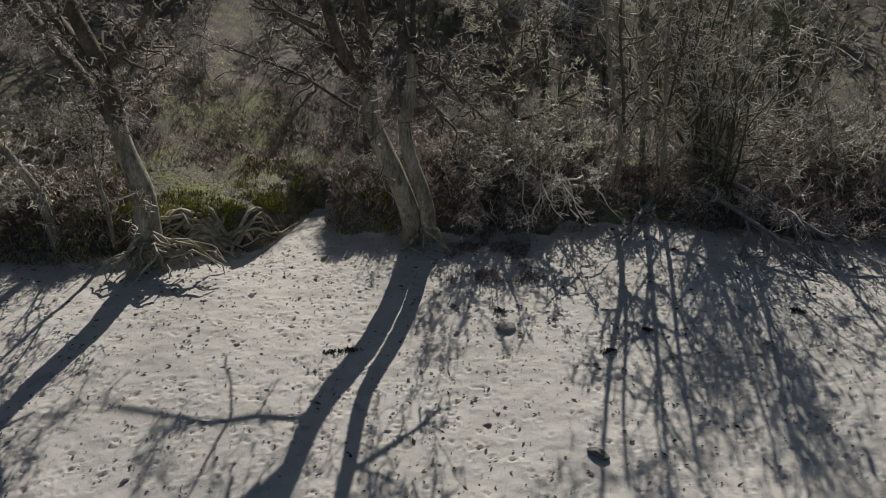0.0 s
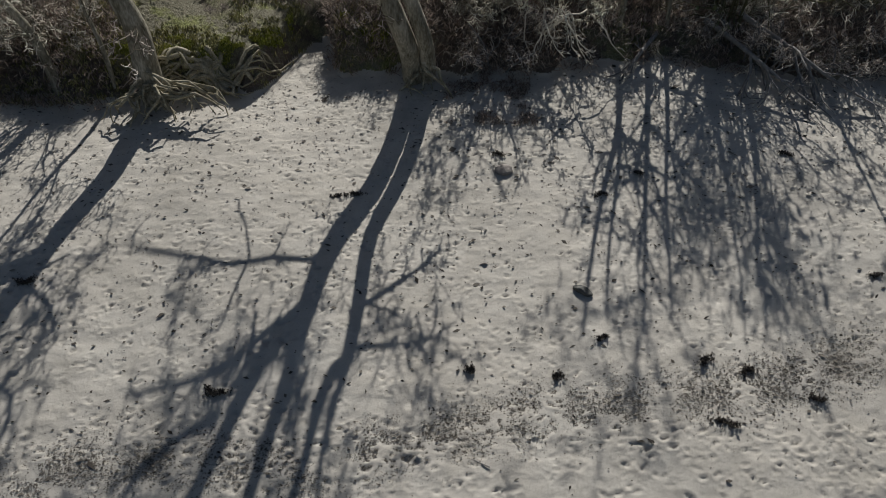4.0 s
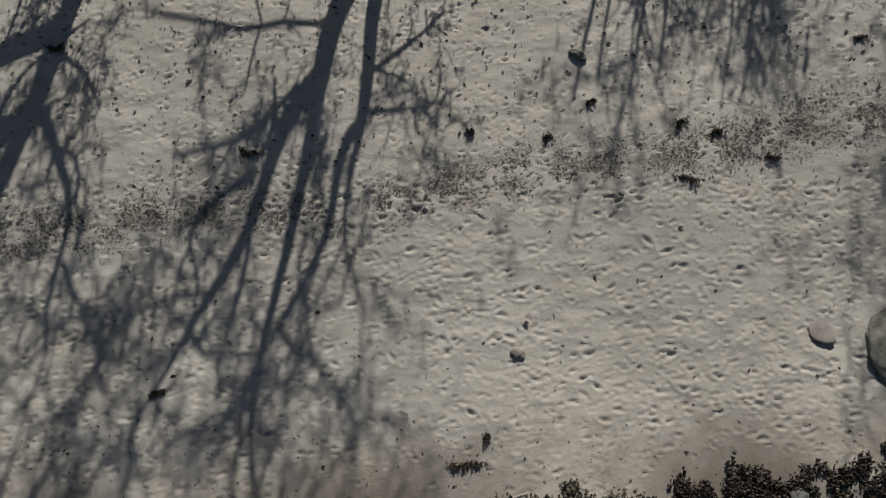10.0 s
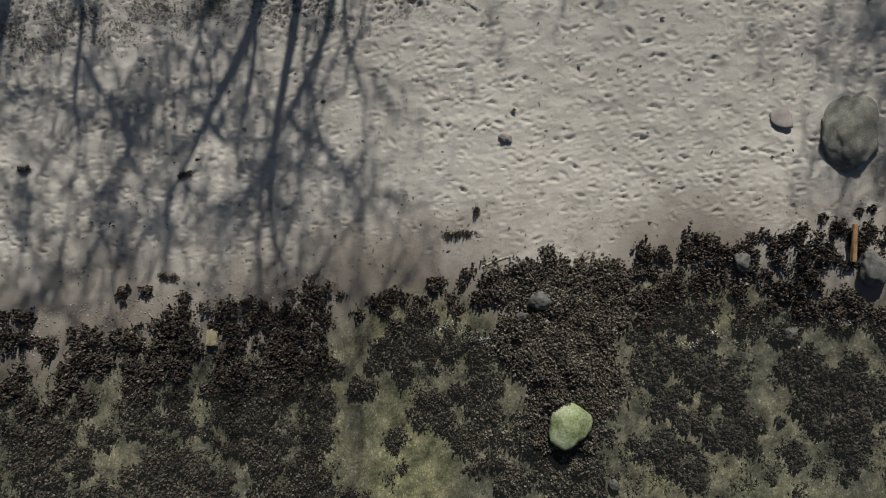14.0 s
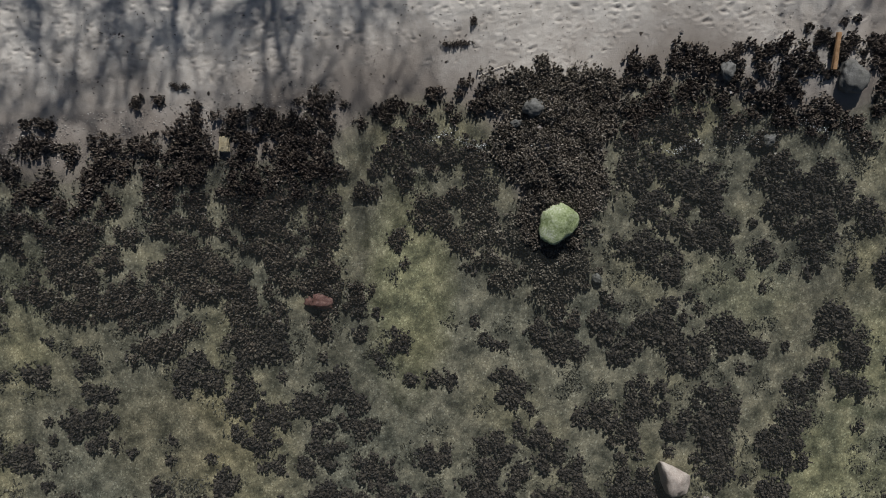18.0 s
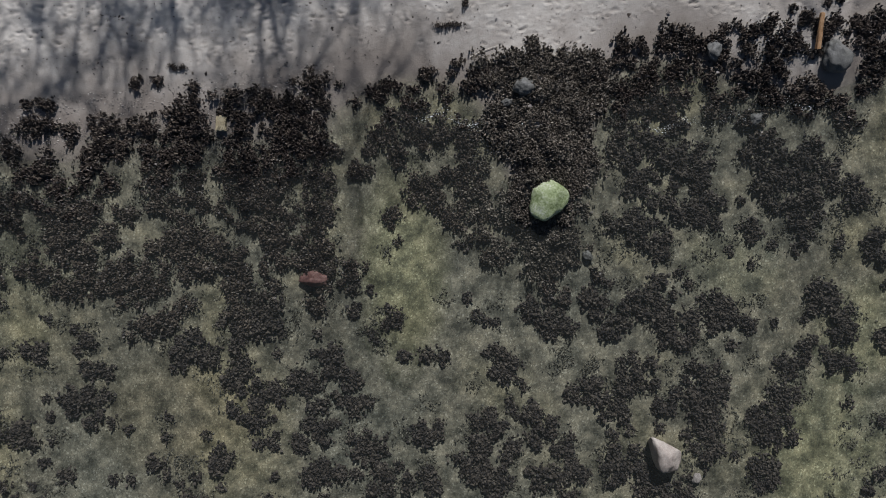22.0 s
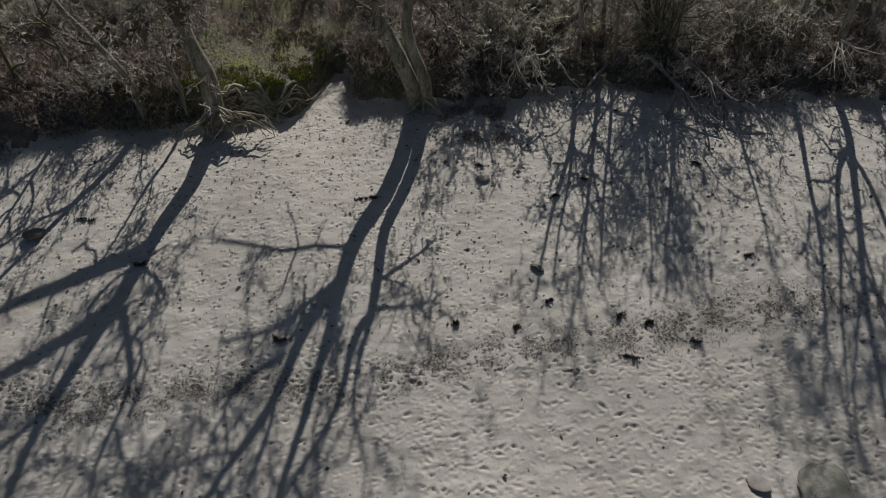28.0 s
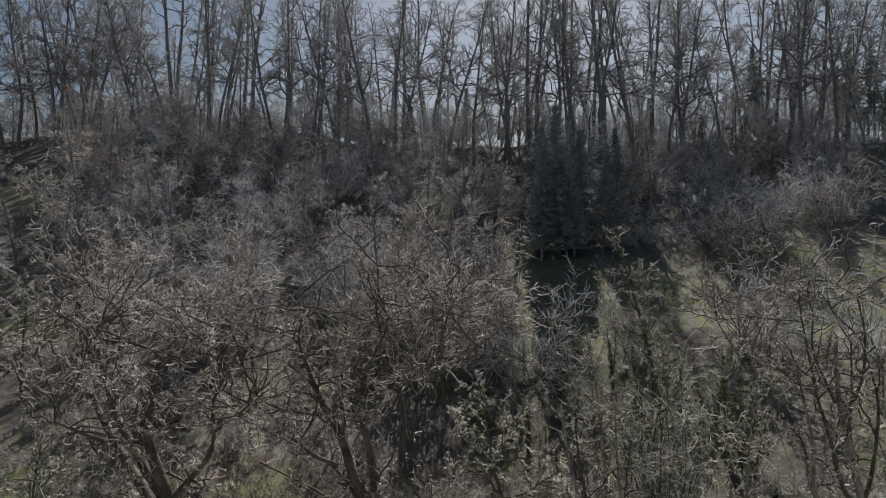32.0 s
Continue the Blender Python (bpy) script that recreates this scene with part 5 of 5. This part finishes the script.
stick([on_sand(1.0, -0.75), on_sand(1.35, -0.6), on_sand(1.7, -0.5)], 0.012, 0.006, PALE, "thin pale stick lying on the lower sand", 1)
stick([on_sand(0.9, 5.3), on_sand(0.55, 5.45)], 0.015, 0.008, FAR_BARK, "thin dark stick lying on the tide line", 2)
# dead boughs that hang from the bank over the sand
def drooping(x, y, z, seed, count, spread):
    """A dead bough whose pale branches hang in a fan over the foot of the bank."""
    r = np.random.default_rng(seed)
    ob = new("dead_bough")
    side = Tubes()
    for _ in range(count):
        t = Tubes()
        e = r.uniform(-1, 1) * spread
        b = r.normal(0, 0.2, 3)
        q = bend(r, (b[0] * 1.6, b[1], b[2] * 0.6), (e, -0.8, r.uniform(-0.75, -0.15)), r.uniform(1.0, 1.9), 9, 0.22, -0.03)
        t.add(q, r.uniform(0.018, 0.030), 0.010, 5)
        part("branch", t.mesh("branch", PALE), ob)
        sprout(r, side, side, q, 0.018, 0.009, 0, [(5, 0.3, 0.6, 0.25, -0.05, 0.3), (3, 0.5, 0.7, 0.25, 0.0, 0.1)], 0.009)
    tagged(part("spray", side.mesh("spray", PALE), ob), kind="stuff")
    ob.location = (x, y, z)
    return tagged(ob, "pale dead bough drooping from bank to sand", "branch", "branches over the sand")


drooping(3.4, 17.4, 5.9, 3, 15, 0.95)
drooping(15.0, 17.5, 6.0, 5, 10, 0.8)
stick([(8.2, 18.5, 5.2), (8.8, 16.9, 5.0), (9.6, 15.6, 4.5), (10.4, 14.9, 4.05)], 0.09, 0.025, FAR_BARK, "dark bough bent down over the upper sand", 6, 4)
stick([(9.2, 18.5, 5.4), (10.2, 16.6, 5.0), (11.2, 15.5, 4.4), (12.3, 15.0, 4.0)], 0.09, 0.025, FAR_BARK, "dark bough bent down over the upper sand", 7, 4)
stick([(6.9, 18.6, 4.9), (6.2, 17.6, 4.7), (5.6, 16.8, 4.4), (5.3, 16.3, 4.3)], 0.09, 0.04, FAR_BARK, "dark bough bent down over the upper sand", 8, 4)


# ---------------------------------------------------------------- the bank: roots, moss, grass, evergreens
def roots(parent, base, seed, count, x0, x1, low):
    """Bare roots that run out over the bank and down to the sand."""
    r = np.random.default_rng(seed)
    for i in range(count):
        x = base[0] + x0 + (x1 - x0) * (i + r.uniform(0, 1)) / count
        y = base[1] - r.uniform(0.2, 1.0)
        end = np.array((x, y, float(height(x, y)) + r.uniform(-0.1, low)))
        top = np.array(base) + (r.normal(0, 0.12), r.normal(-0.15, 0.1), r.uniform(0.25, 1.0))
        mid = (top + end) / 2 + (r.normal(0, 0.15), -r.uniform(0.15, 0.4), r.uniform(0.0, 0.35))
        t = Tubes()
        q = smooth_line([top, mid, end, end + (r.normal(0, 0.3), -0.25, -0.35)], 9)
        q[1:-1] += r.normal(0, 0.05, (7, 3))
        t.add(q - np.array(parent.location), r.uniform(0.035, 0.085), 0.016, 7)
        part("root", t.mesh("root", ROOT), parent, "bare weathered root")


ROOT = plain("bare_root", [(0.3, (0.09, 0.075, 0.048)), (0.5, (0.27, 0.24, 0.165)), (0.7, (0.55, 0.50, 0.39))], 5.0, 0.85, 0.25, 0.6, 8, 0.02)
GRASS = make_weed("moss_and_grass", [(0.2, (0.07, 0.07, 0.025)), (0.5, (0.20, 0.19, 0.075)), (0.8, (0.44, 0.40, 0.19))], 0.8, 0.25)
BRAMBLE = make_weed("withered_bramble", [(0.2, (0.07, 0.05, 0.04)), (0.5, (0.24, 0.18, 0.145)), (0.8, (0.52, 0.43, 0.355))], 0.8, 0.25)
roots(tree_one, ONE, 5, 24, -1.3, 2.3, 0.75)
roots(tree_two, TWO, 6, 7, -0.8, 0.9, 0.3)
# the root plate beside the leaning tree
plate = new("root_plate")
plate.location = (-6.2, 16.4, 4.9)
for i in range(30):
    r = np.random.default_rng(400 + i)
    x, side = r.uniform(-7.4, -6.0), r.choice([-1, 1, 1]) * r.uniform(0.6, 2.0)
    u = np.linspace(0, 1, 11)
    px = x + side * u + 0.14 * np.sin(u * 6 + i)
    py = np.interp(px, EDGE_X, EDGE_Y) + r.uniform(0.35, 0.95) - r.uniform(0.2, 0.8) * u + 0.10 * np.sin(u * 9 + i * 2)
    pz = height(px, py) + 0.04 + 0.14 * np.sin(math.pi * u) * r.uniform(0, 1.4)
    t = Tubes()
    t.add(np.stack([px, py, pz], 1) - np.array(plate.location), r.uniform(0.035, 0.095), 0.016, 7)
    part("root", t.mesh("root", ROOT), plate)
tagged(plate, "tangled bare roots hanging from the mossy bank", "roots")


def blades(name, boxes, per, reach, width, mat, label, category):
    c = []
    for x0, x1, y0, y1, n in boxes:
        x, y = rnd.uniform(x0, x1, n), rnd.uniform(y0, y1, n)
        k = (y > np.interp(x, EDGE_X, EDGE_Y) - 0.12) & (F_MID(x, y) + rnd.normal(0, 0.12, n) > 0.38)
        c.append(np.stack([x, y, height(x, y)], 1)[k])
    ob = new(name, fronds(name, rnd, np.concatenate(c), per, reach, width, mat, 0.12))
    return tagged(ob, label, category, kind="stuff")


blades("moss_and_grass", [(-10.8, -9.0, 15.6, 18.0, 500), (-8.6, -4.8, 15.7, 17.4, 600), (-6.4, -4.3, 17.4, 19.8, 300), (-3.2, -1.4, 16.8, 18.6, 450), (5, 40, 38, 50, 4200), (-13, -10, 15.0, 16.6, 350)], 9, 0.10, 0.012, GRASS, "yellow-green moss and grass on the bank", "grass")
MOSS_TUFT = make_weed("yellow_green_moss", [(0.2, (0.09, 0.10, 0.015)), (0.5, (0.22, 0.235, 0.04)), (0.8, (0.40, 0.40, 0.11))], 0.9, 0.15)
mx = np.concatenate([rnd.uniform(-10.2, -8.6, 500), rnd.uniform(-7.9, -4.6, 1500), rnd.uniform(-3.0, -1.6, 450)])
my = np.interp(mx, EDGE_X, EDGE_Y) + 0.75 + np.abs(rnd.normal(0, 0.28, len(mx))) + 0.15 * np.sin(mx * 4)
k = F_SMALL(mx, my) * 0.6 + F_MID(mx, my) * 0.5 > 0.50
cushion = new("moss", fronds("moss", rnd, np.stack([mx, my, height(mx, my) + 0.05 * F_SMALL(mx, my)], 1)[k], 10, 0.05, 0.012, MOSS_TUFT, 0.06))
tagged(cushion, "yellow-green moss along the lip of the bank", "moss", kind="stuff")
blades("brambles", [(-17, -9.4, 13.8, 18.0, 2000), (-3.4, 4.5, 16.8, 19.0, 2000), (4.5, 17, 16.8, 19.8, 2600), (-12, 4, 19.0, 24, 1600)], 10, 0.32, 0.010, BRAMBLE, "withered brown brambles covering the bank", "brambles")


def evergreen(x, y, z, rx, rz, leaves, seed):
    r = np.random.default_rng(seed)
    t = Tubes()
    ground_z = float(height(x, y))
    for _ in range(5):
        t.add(bend(r, (r.normal(0, 0.2), r.normal(0, 0.2), -0.2), (r.normal(0, 0.25), r.normal(0, 0.25), 1), z - ground_z + rz * 0.6, 8, 0.1), 0.07, 0.02, 6)
    hubs = r.normal(0, 0.5, (26, 3)) * (rx, rx, rz)
    c = hubs[r.integers(0, 26, leaves)] + r.normal(0, 0.28, (leaves, 3)) * (rx * 0.6, rx * 0.6, rz * 0.5) + (0, 0, z - ground_z)
    ob = new("evergreen_shrub")
    ob.location = (x, y, ground_z)
    part("trunk", t.mesh("trunk", MOSSY), ob)
    part("leaves", leaf_cards(r, c, 0.10, "leaves", IVY), ob, "dark green glossy leaves")
    return tagged(ob, "dark evergreen shrub overgrown with ivy on slope", "shrub")


evergreen(8.9, 19.5, 10.0, 1.6, 3.0, 280, 9)
evergreen(13.5, 24.0, 9.0, 1.4, 2.2, 800, 3)
edge_trees = [make_tree(56, 9.0, 2.2, TWIG, BARK, 12, 0.25, (6, 5, 3), slender=0.7, lean=0.1), make_tree(57, 10.5, 2.0, RED_TWIG, BARK, 12, 0.3, (6, 5, 3), slender=0.65), make_tree(59, 7.0, 2.4, TWIG, MOSSY, 16, 0.1, (8, 6, 3), slender=0.6)]
settle(edge_trees, [(9.6, 19.8), (11.8, 19.6), (16.9, 19.0), (18.4, 18.8), (-13.6, 16.9), (-15.6, 16.6)], 60, 0.8, 1.05, 4)
twiggy = make_tree(27, 10.5, 2.3, TWIG, MOSSY, 22, 0.12, (8, 7, 4), slender=0.7)
twiggy.matrix_basis = pose(10.6, 27.0, float(height(10.6, 27.0)) - 0.1, 0, 0, 0)
tagged(twiggy, "tall narrow densely twigged tree on the slope", "tree")
edge_brush = [make_shrub(96, 2.0, RED_TWIG, FAR_BARK, False, 9, 1.1, 0.011, -0.02), make_shrub(97, 1.7, RED_TWIG, BARK, False, 9, 1.1, 0.011, -0.03)]
for ob in edge_brush:
    tagged(ob, "low tangled brown brush at the edge of the bank", "shrub", "brush along the bank")
settle(edge_brush, [(x, float(np.interp(x, EDGE_X, EDGE_Y)) + 0.25 + 0.5 * ((i * 7) % 5) / 5) for i, x in enumerate([6.9, 8.0, 9.3, 10.3, 11.4, 12.3, 13.4, 14.6, 15.9, 17.0, 0.6, 1.7, -12.9, -14.4])], 98, 0.7, 1.1, 12)
broom = make_shrub(27, 6.0, TWIG, MOSSY, False, 6, 0.24, 0.010)
broom.matrix_basis = pose(9.0, 18.7, float(height(9.0, 18.7)) - 0.1, 4, 0, 0)
tagged(broom, "tall many-stemmed shrub at the top of the bank", "shrub")
besom = make_shrub(127, 9.0, TWIG, MOSSY, False, 9, 0.2, 0.012)
besom.matrix_basis = pose(8.7, 19.5, float(height(8.7, 19.5)) - 0.1, 3, 0, 0)
tagged(besom, "tall upright many-stemmed bush beside the ivy", "shrub")
# pale bushes that hang out over the sand beside the twin-stemmed tree
for i, (x, y, tall, tip, side) in enumerate([(1.7, 18.5, 2.8, 10, 4), (3.5, 18.8, 2.8, 10, 6), (0.5, 18.6, 2.2, 4, -4), (5.4, 20.4, 2.8, 6, 0), (7.4, 20.0, 2.8, 8, 0), (10.2, 19.2, 3.0, 8, 4), (12.6, 19.4, 3.6, 10, 4), (-10.6, 17.0, 3.0, 6, -6)]):
    bush = make_shrub(90 + i, tall, PALE_TWIG if i < 2 else TWIG if i not in (2, 4, 5) else RED_TWIG, BARK, False, 14 if i < 2 else 9, 1.3 if i < 2 else 1.0, 0.014, -0.035)
    bush.matrix_basis = pose(x, y, float(height(x, y)) - 0.1, tip, side, 0)
    tagged(bush, "pale leafless bush at the edge of the bank", "shrub")
dome = make_tree(47, 5.7, 3.0, PALE_TWIG, MOSSY, 13, 0.12, (7, 5, 3), slender=0.8)
dome.matrix_basis = pose(2.7, 21.3, float(height(2.7, 21.3)) - 0.1)
tagged(dome, "low broad pale-twigged tree behind the bank", "tree")
sapling = make_tree(58, 9.2, 3.2, PALE, BARK, 24, 0.2, (5, 3, 0), slender=0.6, thin=0.018)
sapling.matrix_basis = pose(6.75, 19.9, float(height(6.75, 19.9)))
tagged(sapling, "slim pale sapling with level branches on the slope", "tree")

# foam along the water's edge
FOAM = plain("sea_foam", [(0.3, (0.55, 0.56, 0.55)), (0.5, (0.7, 0.71, 0.7)), (0.7, (0.8, 0.8, 0.8))], 9.0, 0.7, 0.3, 0.2)
fx = np.concatenate([rnd.normal(cx, w, n) for cx, w, n in ((1.1, 0.35, 260), (6.3, 0.3, 200), (0.1, 0.25, 80), (7.6, 0.5, 80), (9.6, 0.3, 80))])
fy = np.concatenate([rnd.normal(cy, 0.05, n) for cy, n in ((-2.4, 260), (-2.5, 200), (-2.2, 80), (-2.4, 80), (-2.0, 80))]) + 0.12 * np.sin(fx * 5)
foam = new("foam", scraps("foam", np.stack([fx, fy], 1), 0.008, 0.0, FOAM))
foam.location.z = 0.12
tagged(foam, "thin streaks of white foam on shallow water", "foam", kind="stuff")

# withered litter spilled from the bank over the sand, and shingle along the damp strip
lx2, ly2 = rnd.uniform(0.2, 2.6, 900), rnd.uniform(14.5, 16.8, 900)
k = F_SMALL(lx2, ly2) * 0.5 + F_MID(lx2, ly2) * 0.5 > 0.52
spill = new("withered_litter", fronds("withered_litter", rnd, np.stack([lx2, ly2, height(lx2, ly2)], 1)[k], 8, 0.12, 0.011, BRAMBLE, 0.05))
tagged(spill, "withered leaves and twigs spilled on the sand", "litter", kind="stuff")


def pebbles(name, count, x0, x1, y0, y1, size, mat):
    x, y = rnd.uniform(x0, x1, count), rnd.uniform(y0, y1, count)
    y = y + shore_line(x)
    s = size * rnd.lognormal(0, 0.4, (count, 1))
    c = np.stack([x, y, height(x, y) + 0.004], 1)
    d = np.array([(1, 0, 0), (0, 0.8, 0), (-1, 0, 0), (0, -0.8, 0), (0, 0, 0.7), (0, 0, -0.7)])
    v = (c[:, None] + s[:, :, None] * (d[None] + rnd.normal(0, 0.15, (count, 6, 3)))).reshape(-1, 3)
    f = np.array([(0, 1, 4), (1, 2, 4), (2, 3, 4), (3, 0, 4), (1, 0, 5), (2, 1, 5), (3, 2, 5), (0, 3, 5)])
    return mesh_from(name, v, (np.arange(count)[:, None, None] * 6 + f[None]).reshape(-1, 3), mat, False)


SHINGLE = make_weed("mixed_shingle", [(0.2, (0.10, 0.085, 0.07)), (0.5, (0.24, 0.21, 0.18)), (0.85, (0.46, 0.42, 0.37))], 0.7, 0.3)
shingle = new("shingle", pebbles("shingle", 2600, -13, -2.5, -0.5, 0.75, 0.015, SHINGLE))
tagged(shingle, "small mixed pebbles on the damp sand strip", "pebbles", kind="stuff")
